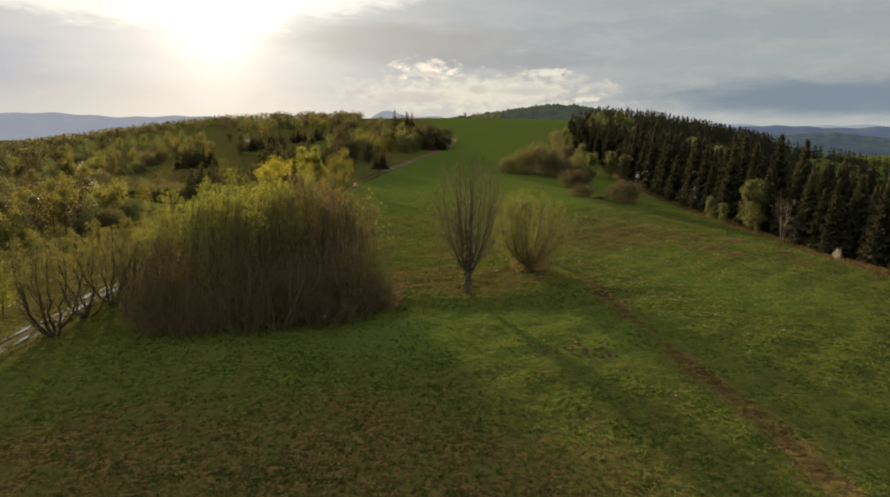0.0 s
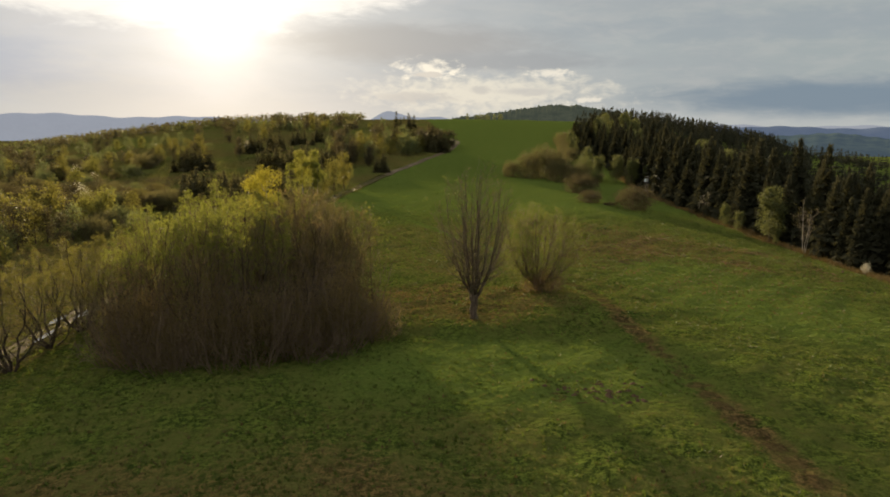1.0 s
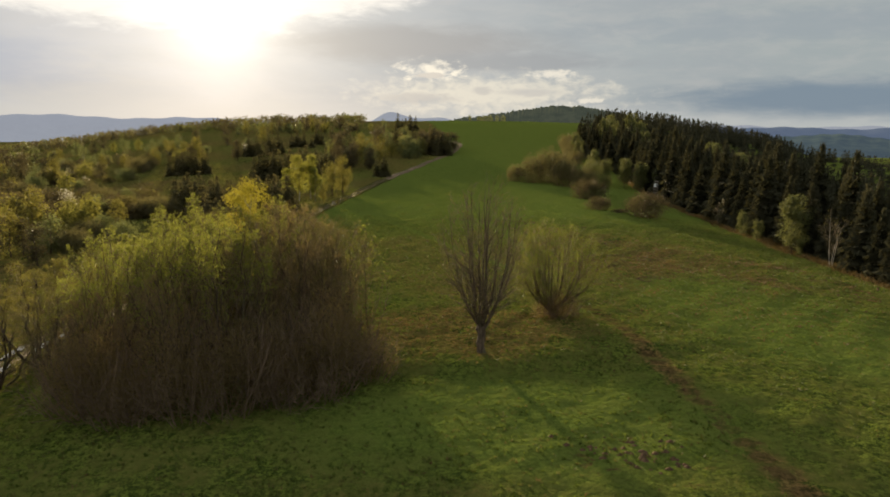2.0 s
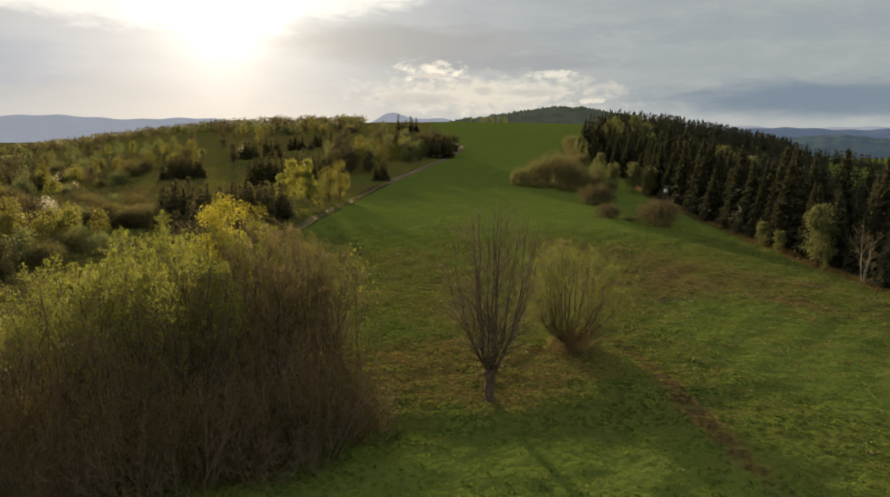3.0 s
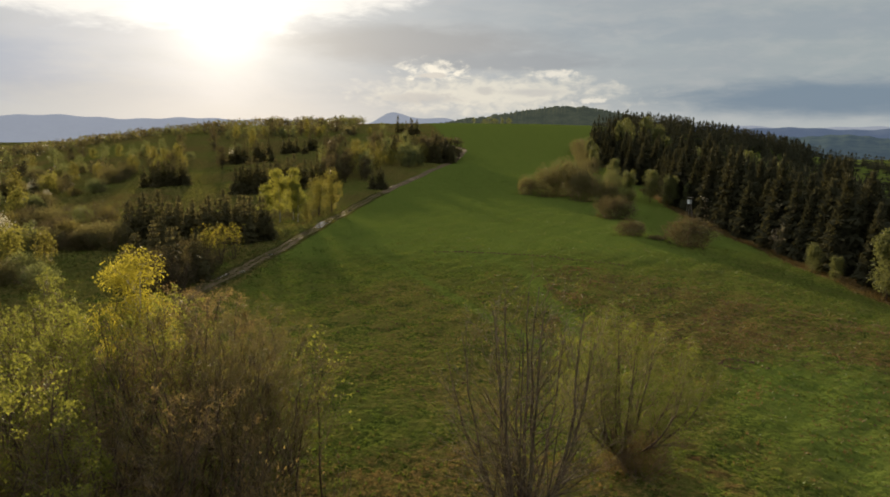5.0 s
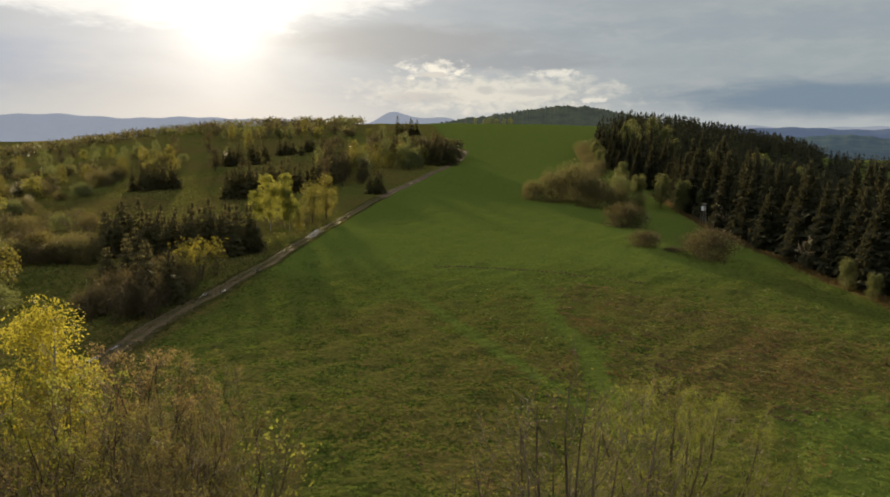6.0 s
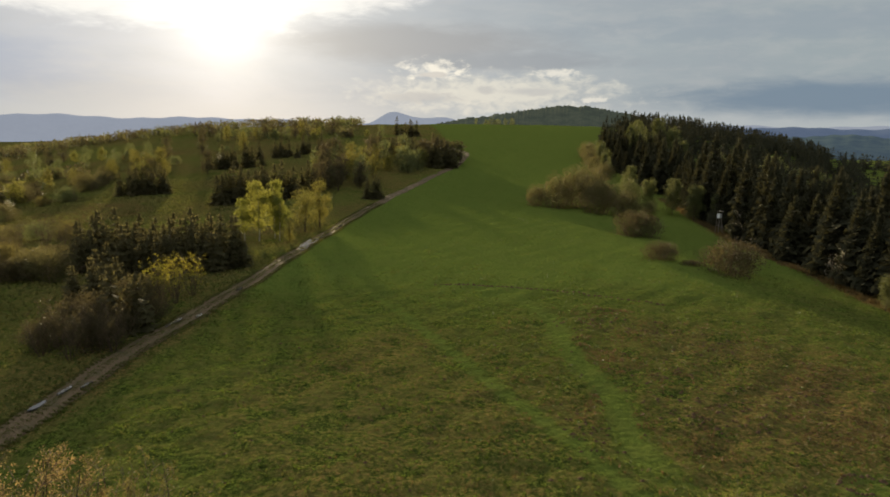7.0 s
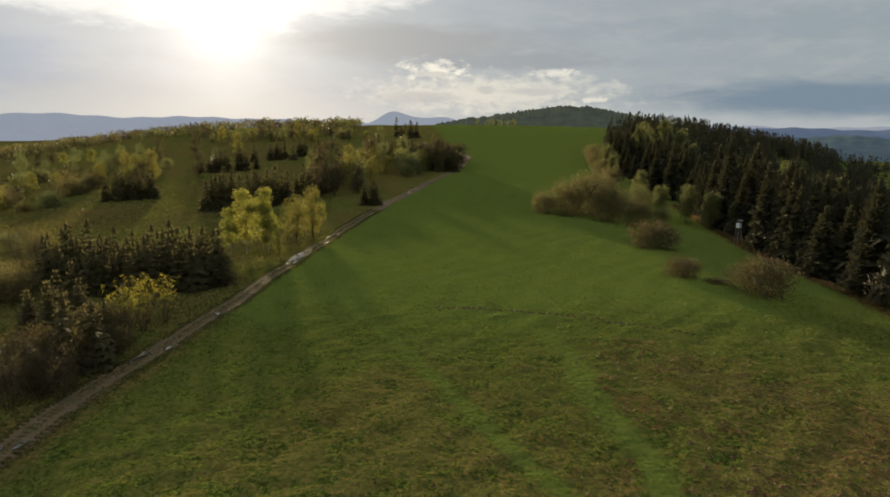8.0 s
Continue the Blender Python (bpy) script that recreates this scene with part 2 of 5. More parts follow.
NEEDLE = leaf_material("spruce_needle", (0.048, 0.047, 0.029), (0.074, 0.070, 0.038), 0.25, 1.0)
LEAF_SCRUB = leaf_material("olive_scrub_leaf", (0.078, 0.070, 0.036), (0.130, 0.116, 0.055), 0.5)
LEAF_EDGE = leaf_material("forest_edge_leaf", (0.085, 0.096, 0.036), (0.140, 0.145, 0.058), 0.4)
NEEDLE_YOUNG = leaf_material("young_spruce_needle", (0.088, 0.080, 0.042), (0.148, 0.128, 0.062), 0.5, 0.9)
GRASS = leaf_material("grass_blade", (0.062, 0.098, 0.018), (0.11, 0.14, 0.030), 0.55)
GRASS_DRY = leaf_material("dry_grass_blade", (0.110, 0.077, 0.033), (0.18, 0.124, 0.054), 0.3)
DEAD_LEAF = leaf_material("dead_dock_leaf", (0.085, 0.054, 0.030), (0.185, 0.118, 0.062), 0.3)
GRASS_DEEP = leaf_material("deep_grass_blade", (0.070, 0.104, 0.020), (0.112, 0.142, 0.030), 0.35)
GRASS_ROUGH = leaf_material("rough_grass_blade", (0.090, 0.100, 0.029), (0.15, 0.143, 0.046), 0.36)
SOIL = plain_material("dark_soil", (0.062, 0.038, 0.022), (0.145, 0.086, 0.046), 0.95, 6.0)
WOOD = plain_material("weathered_wood", (0.16, 0.13, 0.10), (0.30, 0.26, 0.21), 0.85, 5.0)
PALE_BOARD = plain_material("pale_board", (0.62, 0.62, 0.60), (0.75, 0.75, 0.73), 0.6, 3.0)


# ---- the lie of the land ----
def smooth(t):
    t = np.clip(t, 0.0, 1.0)
    return t * t * (3 - 2 * t)


def land(x, y):
    """Height of the ground: a broad ridge that climbs to a crest, with valleys on both sides."""
    x, y = np.asarray(x, float), np.asarray(y, float)
    axis = 8 + 0.2 * np.clip(y - 100, 0, 700)
    dx = x - axis
    h = 3.4 + 25.0 * smooth((y - 175) / 395) - 70 * smooth((y - 640) / 1100) - 20 * smooth((-40 - y) / 500)
    right = 46 * (1 - np.exp(-(np.maximum(dx, 0) / (155 + 0.35 * np.clip(y - 170, 0, 900))) ** 3))
    left = 52 * (1 - np.exp(-(np.maximum(-dx, 0) / 420) ** 2))
    h = h - (right + left) * (0.35 + 0.65 * smooth((1500 - y) / 900))
    # broad shoulder on the left of the crest
    h = h + 5.5 * np.exp(-(((x + 105) / 105) ** 2) - ((y - 480) / 120) ** 2)
    # low bank on which the lone trees stand
    h = h + 0.55 * smooth((y - 56.5 - 0.25 * np.abs(x - 8)) / 2.2) * smooth((86 - y) / 22) * smooth((24 - np.abs(x - 8)) / 12)
    h = h - 0.8 * smooth((-x - 10) / 16) * smooth((125 - y) / 40)
    roll = 0.16 * np.sin(x * 0.11 + 1.3) * np.sin(y * 0.083 + 0.4) + 0.10 * np.sin(x * 0.31 + y * 0.23) + 0.05 * np.sin(x * 0.9 - y * 0.7 + 2 * np.sin(y * 0.21))
    far = 9.0 * np.sin(x * 0.0042 + 0.6) * np.sin(y * 0.0035 + 1.1) * smooth((np.hypot(x, y - 200) - 500) / 700)
    return h + roll + far


def lumps(x, y, size, seed):
    """Soft random lumps of one size, 0 to 1."""
    def corner(i, j):
        h = np.sin(i * 127.1 + j * 311.7 + seed * 74.7) * 43758.5453
        return h - np.floor(h)

    i, j = np.floor(x / size), np.floor(y / size)
    u, w = smooth(x / size - i), smooth(y / size - j)
    return (corner(i, j) * (1 - u) + corner(i + 1, j) * u) * (1 - w) + (corner(i, j + 1) * (1 - u) + corner(i + 1, j + 1) * u) * w


def tussocky(x, y):
    """Uneven turf where the meadow passes close below."""
    near = smooth((x + 26) / 6) * smooth((66 - x) / 8) * smooth((y - 26) / 6) * smooth((150 - y) / 16)
    return near * (0.14 * (lumps(x, y, 1.1, 1) - 0.5) + 0.13 * (lumps(x + 0.4 * y, y - 0.3 * x, 0.75, 2) - 0.5) + 0.12 * (lumps(x, y, 2.6, 3) - 0.5))


def ground_at(x, y):
    return float(land(x, y) + tussocky(x, y))


def along(points, count):
    """A smooth line through a few plan points, as count points."""
    p = np.array(points, float)
    s = np.concatenate([[0], np.cumsum(np.hypot(*np.diff(p, axis=0).T))])
    t = np.linspace(0, s[-1], count)
    q = np.stack([np.interp(t, s, p[:, 0]), np.interp(t, s, p[:, 1])], 1)
    k = max(3, count // (4 * len(p)))
    w = np.ones(k) / k
    pad = np.concatenate([np.repeat(q[:1], k, 0), q, np.repeat(q[-1:], k, 0)])
    return np.stack([np.convolve(pad[:, i], w, "same")[k:-k] for i in (0, 1)], 1)


TRACK = along([(-33, -10), (-29, 40), (-27.5, 73), (-20.9, 106), (-18.9, 118), (-16.4, 129.6), (-13.7, 144.7), (-8.6, 176.8), (-3.8, 202.2), (-1.0, 214.8), (9.5, 249), (21.8, 283), (33.7, 312), (43, 348), (34, 372)], 420)
WHEELING = along([(19, 5), (21.5, 30), (22.3, 70), (20.8, 83), (17.9, 93), (14.3, 103.5), (11, 114.8), (7.7, 125.4), (4.5, 134), (0.5, 146)], 160)


def nearest(line, x, y):
    """Distance from points to a line given as plan points."""
    best = np.full(np.shape(x), 1e9)
    for px, py in line[::2]:
        best = np.minimum(best, np.hypot(x - px, y - py))
    return best


def forest_edge(y):
    """x of the forest's margin at y."""
    return np.interp(y, [-60, 85, 117, 148, 194, 240, 340, 470, 620], [60, 69, 72.5, 75.5, 80.5, 89, 97, 147, 230])


def axis_steps(lo, hi, step, far, grow):
    out, a, s = list(np.arange(lo, hi + 1e-6, step)), hi, step
    while a < far:
        s *= grow
        a += s
        out.append(a)
    a, s = lo, step
    while a > -far:
        s *= grow
        a -= s
        out.insert(0, a)
    return np.array(out)


def mesh_from(name, v, f, material, shade=False):
    me = bpy.data.meshes.new(name)
    me.from_pydata([tuple(p) for p in v] if not isinstance(v, np.ndarray) else v.tolist(), [], f)
    me.materials.append(material)
    if shade:
        me.polygons.foreach_set("use_smooth", [True] * len(me.polygons))
    me.update()
    return me


def lanes(x, y):
    """Smooth lush lanes where the meadow was driven over: 1 in the lane, 0 beside it."""
    x, y = np.clip(x, -200, 200), np.clip(y, -200, 500)
    green = 0.85 * smooth((2.1 - np.abs(x - 22.5 - 0.4 * np.sin(y * 0.12) - 0.5 * np.sin(y * 0.31 + 1))) / 1.7) * smooth((y - 84) / 10) * smooth((150 - y) / 20)
    return np.maximum(green, 0.9 * smooth((1.2 - nearest(WHEELING, x, y)) / 0.7) * smooth((y - 72) / 12))


def ground():
    xs, ys = axis_steps(-60, 90, 1.05, 4700, 1.1), axis_steps(10, 230, 1.1, 4700, 1.095)
    xs = np.sort(np.concatenate([xs[(xs < -26) | (xs > 66)], np.arange(-26, 66, 0.36)]))
    ys = np.sort(np.concatenate([ys[(ys < 28) | (ys > 148)], np.arange(28, 148, 0.38)]))
    gx, gy = np.meshgrid(xs, ys)
    gz = land(gx, gy)
    # sunk a little under the farm track, which lies in it
    d_track = nearest(TRACK, np.clip(gx, -200, 200), np.clip(gy, -200, 500))
    gz = gz - 0.14 * smooth((2.4 - d_track) / 1.0)
    d_wheel = nearest(WHEELING, np.clip(gx, -200, 200), np.clip(gy, -200, 500))
    strip = lanes(gx, gy)
    gz = gz + tussocky(gx, gy) * (1 - 0.8 * strip) * smooth((d_track - 2.4) / 1.5) - 0.07 * smooth((0.45 - np.abs(d_wheel - 0.75)) / 0.3) * smooth((100 - gy) / 20)
    v = np.stack([gx, gy, gz], -1).reshape(-1, 3)
    nx, ny = len(xs), len(ys)
    i = (np.arange(ny - 1)[:, None] * nx + np.arange(nx - 1)[None]).reshape(-1)
    f = np.stack([i, i + 1, i + nx + 1, i + nx], 1).tolist()
    me = mesh_from("ground", v, f, MEADOW, True)
    # where dry grass, lush grass and bare soil prevail
    lim = forest_edge(gy)
    wob = np.sin(gx * 0.21 + 1) * np.sin(gy * 0.17) + 0.6 * np.sin(gx * 0.5 + gy * 0.4)
    left_of_track = smooth((np.interp(gy, TRACK[:, 1], TRACK[:, 0], left=-30, right=40) - gx) / 3)
    dry = 0.12 + 0.36 * left_of_track
    dry = np.maximum(dry, 0.95 * smooth((3.0 - np.abs(gx - lim + 1.2 + 0.6 * wob)) / 2.0))
    dry = np.maximum(dry, 0.64 * smooth((1.2 - np.hypot((gx - 8 - 2 * wob) / 13, (gy - 67 - 1.5 * wob) / 8)) / 0.6))
    dry = np.maximum(dry, 0.46 * smooth((1.35 - np.hypot((gx - 34) / 24, (gy - 98 - 4 * wob) / 26)) / 0.9))
    dry = np.maximum(dry, 0.75 * smooth((1.2 - np.hypot((gx + 10) / 26, (gy - 24 - 2 * wob) / 16)) / 0.6))
    dry = np.maximum(dry, 0.8 * smooth((gx - lim) / 3))
    dry = np.maximum(dry, 0.8 * smooth((1.2 - np.hypot((gx + 70) / 17, (gy - 231 - 2 * wob) / 16)) / 0.4))
    dry = np.maximum(dry, (0.35 + 0.4 * smooth((75 - gy) / 20)) * smooth((1.6 - d_wheel) / 0.8))
    dry = np.maximum(dry, 0.55 * smooth((5 - d_track) / 3))
    lush = 0.9 * smooth((gy - 118 - 0.25 * np.abs(gx - 20) + 3 * wob) / 25) * (1 - left_of_track)
    lush = np.maximum(lush, 0.8 * smooth((1.2 - np.hypot((gx - 10) / 16, (gy - 50 - wob) / 8)) / 0.6))
    lush = np.maximum(lush, 0.8 * smooth((1.2 - np.hypot((gx - 40) / 12, (gy - 72 - 2 * wob) / 20)) / 0.5))
    dry = np.maximum(dry, 0.40 * smooth((1.3 - np.hypot((gx - 12) / 20, (gy - 100 - 4 * wob) / 24)) / 0.6))
    dry = dry * (1 - 0.95 * strip)
    lush = np.maximum(lush, 0.85 * strip)
    dry = np.maximum(dry, 0.42 * strip * smooth((1.4 - d_wheel) / 0.5))
    soil = 0.95 * smooth((1.2 - np.hypot((gx - 36) / 17, (gy - 104 - 3 * wob) / 16)) / 0.5) * (1 - strip)
    soil = np.maximum(soil, 0.9 * smooth((1.2 - np.hypot((gx - 15) / 4, (gy - 45 - wob) / 3)) / 0.5))
    soil = np.maximum(soil, 0.7 * smooth((1.2 - np.hypot((gx - 55) / 14, (gy - 92 - 3 * wob) / 14)) / 0.5))
    soil = np.maximum(soil, 0.9 * smooth((gx - lim) / 3))
    soil = np.maximum(np.minimum(soil, 0.9), smooth((1.15 - d_wheel) / 0.45) * smooth((86 - gy) / 8))
    z = np.stack([dry, lush, soil, np.ones_like(dry)], -1).reshape(-1)
    me.color_attributes.new("zone", "FLOAT_COLOR", "POINT").data.foreach_set("color", z.astype(np.float32))
    tagged(new("ground", me), "rolling spring meadow with green and straw-coloured grass", "ground", kind="structure")


ground()


# ---- small builders ----
class Geo:
    """Vertices and faces gathered for one mesh."""

    def __init__(self):
        self.v, self.f = [], []

    def tube(self, pts, radii, sides=5):
        base = len(self.v)
        for k, p in enumerate(pts):
            a = pts[max(k - 1, 0)]
            b = pts[min(k + 1, len(pts) - 1)]
            w = (b - a).normalized()
            u = w.orthogonal().normalized()
            t = w.cross(u)
            for s in range(sides):
                c = 2 * math.pi * s / sides
                self.v.append(p + radii[k] * (math.cos(c) * u + math.sin(c) * t))
        for k in range(len(pts) - 1):
            for s in range(sides):
                a, b = base + k * sides + s, base + k * sides + (s + 1) % sides
                self.f.append((a, b, b + sides, a + sides))
        self.f.append(tuple(base + (len(pts) - 1) * sides + s for s in range(sides)))

    def leaf(self, p, along, side, length, width):
        """A diamond leaf or a small spray of leaves."""
        i = len(self.v)
        self.v += [p, p + along * length * 0.5 + side * width * 0.5, p + along * length, p + along * length * 0.45 - side * width * 0.5]
        self.f.append((i, i + 1, i + 2, i + 3))

    def tri(self, a, b, c):
        i = len(self.v)
        self.v += [a, b, c]
        self.f.append((i, i + 1, i + 2))

    def box(self, lo, hi, m=None):
        i = len(self.v)
        for z in (lo[2], hi[2]):
            for x, y in ((lo[0], lo[1]), (hi[0], lo[1]), (hi[0], hi[1]), (lo[0], hi[1])):
                p = Vector((x, y, z))
                self.v.append(m @ p if m else p)
        self.f += [(i, i + 3, i + 2, i + 1), (i + 4, i + 5, i + 6, i + 7), (i, i + 1, i + 5, i + 4), (i + 1, i + 2, i + 6, i + 5), (i + 2, i + 3, i + 7, i + 6), (i + 3, i, i + 4, i + 7)]


def part(name, geo, material, parent, label="", shade=False):
    ob = new(name, mesh_from(name, geo.v, geo.f, material, shade))
    ob.parent = parent
    if label:
        ob["label"] = label
    return ob


def thing(name, label, category, group="", kind=""):
    return tagged(new(name), label, category, group, kind)


def vary(rng, d, amount):
    return (d + Vector((rng.uniform(-1, 1), rng.uniform(-1, 1), rng.uniform(-1, 1))) * amount).normalized()


def anyway(rng):
    while True:
        d = Vector((rng.uniform(-1, 1), rng.uniform(-1, 1), rng.uniform(-1, 1)))
        if 0.05 < d.length < 1:
            return d.normalized()


def grow(rng, geos, tips, p, d, length, r, depth, plan):
    """One branch with its side branches. plan: per depth (segments, bend, rise, children, from, ratio, spread, sides)."""
    segs, bend, rise, kids, first, ratio, spread, sides = plan[depth]
    pts, radii, ways = [p.copy()], [r], [d.copy()]
    for k in range(segs):
        d = (vary(rng, d, bend) + Vector((0, 0, rise))).normalized()
        p = p + d * (length / segs)
        pts.append(p.copy())
        ways.append(d.copy())
        radii.append(r * (1 - 0.82 * (k + 1) / segs))
    geos[min(depth, len(geos) - 1)].tube(pts, radii, sides)
    if depth + 1 < len(plan):
        for c in range(kids):
            t = first + (1 - first) * (c + rng.random()) / kids
            k = min(int(t * segs), segs - 1)
            q = pts[k].lerp(pts[k + 1], t * segs - k)
            side = ways[k].orthogonal().normalized()
            side.rotate(Matrix.Rotation(rng.uniform(0, 2 * math.pi), 3, ways[k]))
            a = spread * rng.uniform(0.6, 1.35)
            grow(rng, geos, tips, q, (ways[k] * math.cos(a) + side * math.sin(a)).normalized(), length * ratio * rng.uniform(0.6, 1.25) * (1.15 - 0.55 * t), max(r * (1 - 0.8 * t) * (0.7 if depth == 0 and ratio > 0.6 else 0.5), 0.010), depth + 1, plan)
    else:
        tips.append((pts[-1], d))
        tips.append((pts[len(pts) // 2], d))


def leaves_at(rng, geo, tips, per, size, spread, top=None, hang=0.0):
    """Leaf sprays round the twig tips; top(z): the share of tips in leaf at a height."""
    for p, d in tips:
        if top and rng.random() > top(p.z):
            continue
        for _ in range(per):
            a = vary(rng, d + Vector((0, 0, -hang)), 0.9)
            s = size * rng.uniform(0.6, 1.4)
            geo.leaf(p + anyway(rng) * spread * rng.random(), a, a.cross(anyway(rng)).normalized(), s, s * 0.55)


# ---- trees ----
def domed_crown(rng, t, height, radius, fork, limb_r, limbs, shoots, bark, twig, leaf, per, size, mid=0.55, top=None, name="limb", loose=0.12, fine=(6, 3), spread=0.42, leaf_label=""):
    """Limbs that rise from a fork and fan out into an egg-shaped crown of shoots and twigs."""
    centre = fork + (height - fork) * mid
    up, down = height - centre, centre - fork * 0.9
    twigs, crown, tips = Geo(), Geo(), []
    plan = [(4, 0.14, 0.07, fine[0], 0.12, 0.46, 0.6, 3), (2, 0.2, 0.06, fine[1], 0.15, 0.55, 0.55, 3), (1, 0.2, 0.04, 0, 0, 0, 0, 3)]

    def room(q, d):
        """How far a shoot can run before it leaves the crown."""
        s = 0.3
        while s < 4.0:
            p = q + d * s
            v = (p.z - centre) / (up if p.z > centre else down)
            if (p.x ** 2 + p.y ** 2) / radius ** 2 + v * v > 1.0:
                break
            s += 0.2
        return s * (1 + 0.22 * math.sin(3 * math.atan2(q.y, q.x) + 1.7 * q.z))

    for k in range(limbs):
        f = math.sqrt((k + 0.3) / limbs) * 0.9
        a = k * 2.399 + rng.uniform(-0.3, 0.3)
        out = Vector((math.cos(a), math.sin(a), 0))
        end = out * radius * f + Vector((0, 0, centre + up * (1 - f * f) ** 0.5 * rng.uniform(0.84, 1.0)))
        start = out * limb_r * 0.8 + Vector((0, 0, fork - 0.25 + 0.6 * rng.random() * (fork > 1)))
        bend = start.lerp(end, 0.36) + out * radius * f * spread + Vector((0, 0, -0.06 * height))
        segs = 10
        pts, wob = [], Vector((0, 0, 0))
        for j in range(segs + 1):
            u = j / segs
            pts.append(start * (1 - u) ** 2 + bend * 2 * u * (1 - u) + end * u * u + wob)
            wob = wob * 0.8 + Vector((rng.uniform(-1, 1), rng.uniform(-1, 1), 0)) * loose
        r0 = limb_r * rng.uniform(0.75, 1.1) * (1.1 - 0.45 * f)
        g = Geo()
        g.tube(pts, [max(r0 * (1 - 0.86 * j / segs), 0.014) for j in range(segs + 1)], 6)
        for c in range(shoots):
            u = 0.13 + 0.85 * (c + rng.random()) / shoots
            j = min(int(u * segs), segs - 1)
            q = pts[j].lerp(pts[j + 1], u * segs - j)
            way = (pts[j + 1] - pts[j]).normalized()
            side = way.orthogonal().normalized()
            side.rotate(Matrix.Rotation(rng.uniform(0, 2 * math.pi), 3, way))
            away = Vector((q.x, q.y, 0))
            away = away.normalized() if away.length > 0.2 else side
            d = (way * 0.75 + (side + away * 0.7).normalized() * rng.uniform(0.5, 0.95)).normalized()
            length = min(room(q, d) * rng.uniform(0.75, 1.05), 0.34 * (height - fork) * rng.uniform(0.6, 1.0)) * min(1.0, 0.5 + 1.5 * u)
            grow(rng, [g, twigs], tips, q, d, max(length, 0.4), max(r0 * (1 - 0.88 * u) * 0.5, 0.014), 0, plan)
        part(name, g, bark, t, "", True)
    part("twig_canopy", twigs, twig, t)
    leaves_at(rng, crown, tips, per, size, 0.3, top)
    part("crown", crown, leaf, t, leaf_label)


def lone_tree(rng, height, radius, trunk_h, trunk_r, limbs, shoots, name, label, bark, bud, per, size, mid, fine, spread):
    """A field tree: short stout trunk that forks into many upright limbs, a haze of twigs and buds."""
    t = thing(name, label, "tree")
    g, steps = Geo(), 7
    pts = [Vector((0.05 * math.sin(k * 1.7), 0.05 * math.cos(k * 2.1), -0.4 + (trunk_h + 0.7) * k / steps)) for k in range(steps + 1)]
    g.tube(pts, [trunk_r * (1.5 if k == 0 else 1.15 if k == 1 else 0.94 + 0.04 * math.sin(k * 2.3) + (0.16 if k == steps - 1 else 0)) for k in range(steps + 1)], 12)
    part("trunk", g, bark, t, "", True)
    domed_crown(rng, t, height, radius, trunk_h, trunk_r * 0.42, limbs, shoots, bark, TWIG, bud, per, size, mid, fine=fine, spread=spread, leaf_label="yellow-green opening buds")
    return t


def thicket_tree(rng, height, radius, stems, leaf, per, size, top, label, twig):
    """A tree of the thicket: several stems from one root, arching into a rounded twiggy crown."""
    t = thing("thicket_tree", label, "tree", "trees of the thicket")
    domed_crown(rng, t, height, radius, 0.0, 0.11, stems, 12, BARK_DARK, twig, leaf, per, size, 0.58, top, "stem", 0.42, (6, 3))
    return t


def stem_tree(rng, height, stems, lean, leaf, per, share, name, label, group, size=0.16, bark=BARK_DARK, twig=TWIG_RED, category="tree", r=0.085, kids=(8, 5, 3), rise=0.06, spread=0.6):
    """A clump of thin stems from one root, twiggy, partly in leaf."""
    t = thing(name, label, category, group)
    wood, twigs, crown, tips = Geo(), Geo(), Geo(), []
    plan = [(6, 0.10, rise, kids[0], 0.25, 0.36, spread, 5), (4, 0.22, 0.05, kids[1], 0.2, 0.5, spread, 3), (2, 0.28, 0.03, kids[2], 0.2, 0.6, 0.6, 3), (1, 0.2, 0.05, 0, 0, 0, 0, 3)]
    for k in range(stems):
        a = 2 * math.pi * (k + rng.uniform(-0.4, 0.4)) / stems
        tilt = lean * rng.uniform(0.3, 1.2)
        d = Vector((math.cos(a) * math.sin(tilt), math.sin(a) * math.sin(tilt), math.cos(tilt)))
        p = Vector((math.cos(a) * 0.3 * rng.random(), math.sin(a) * 0.3 * rng.random(), -0.3))
        stem = Geo()
        grow(rng, [stem, twigs], tips, p, d, height * rng.uniform(0.72, 1.0), r * rng.uniform(0.75, 1.3), 0, plan)
        part("stem", stem, bark, t, "", True)
    part("twig_canopy", twigs, twig, t)
    leaves_at(rng, crown, tips, per, size, 0.3, share)
    part("crown", crown, leaf, t)
    return t


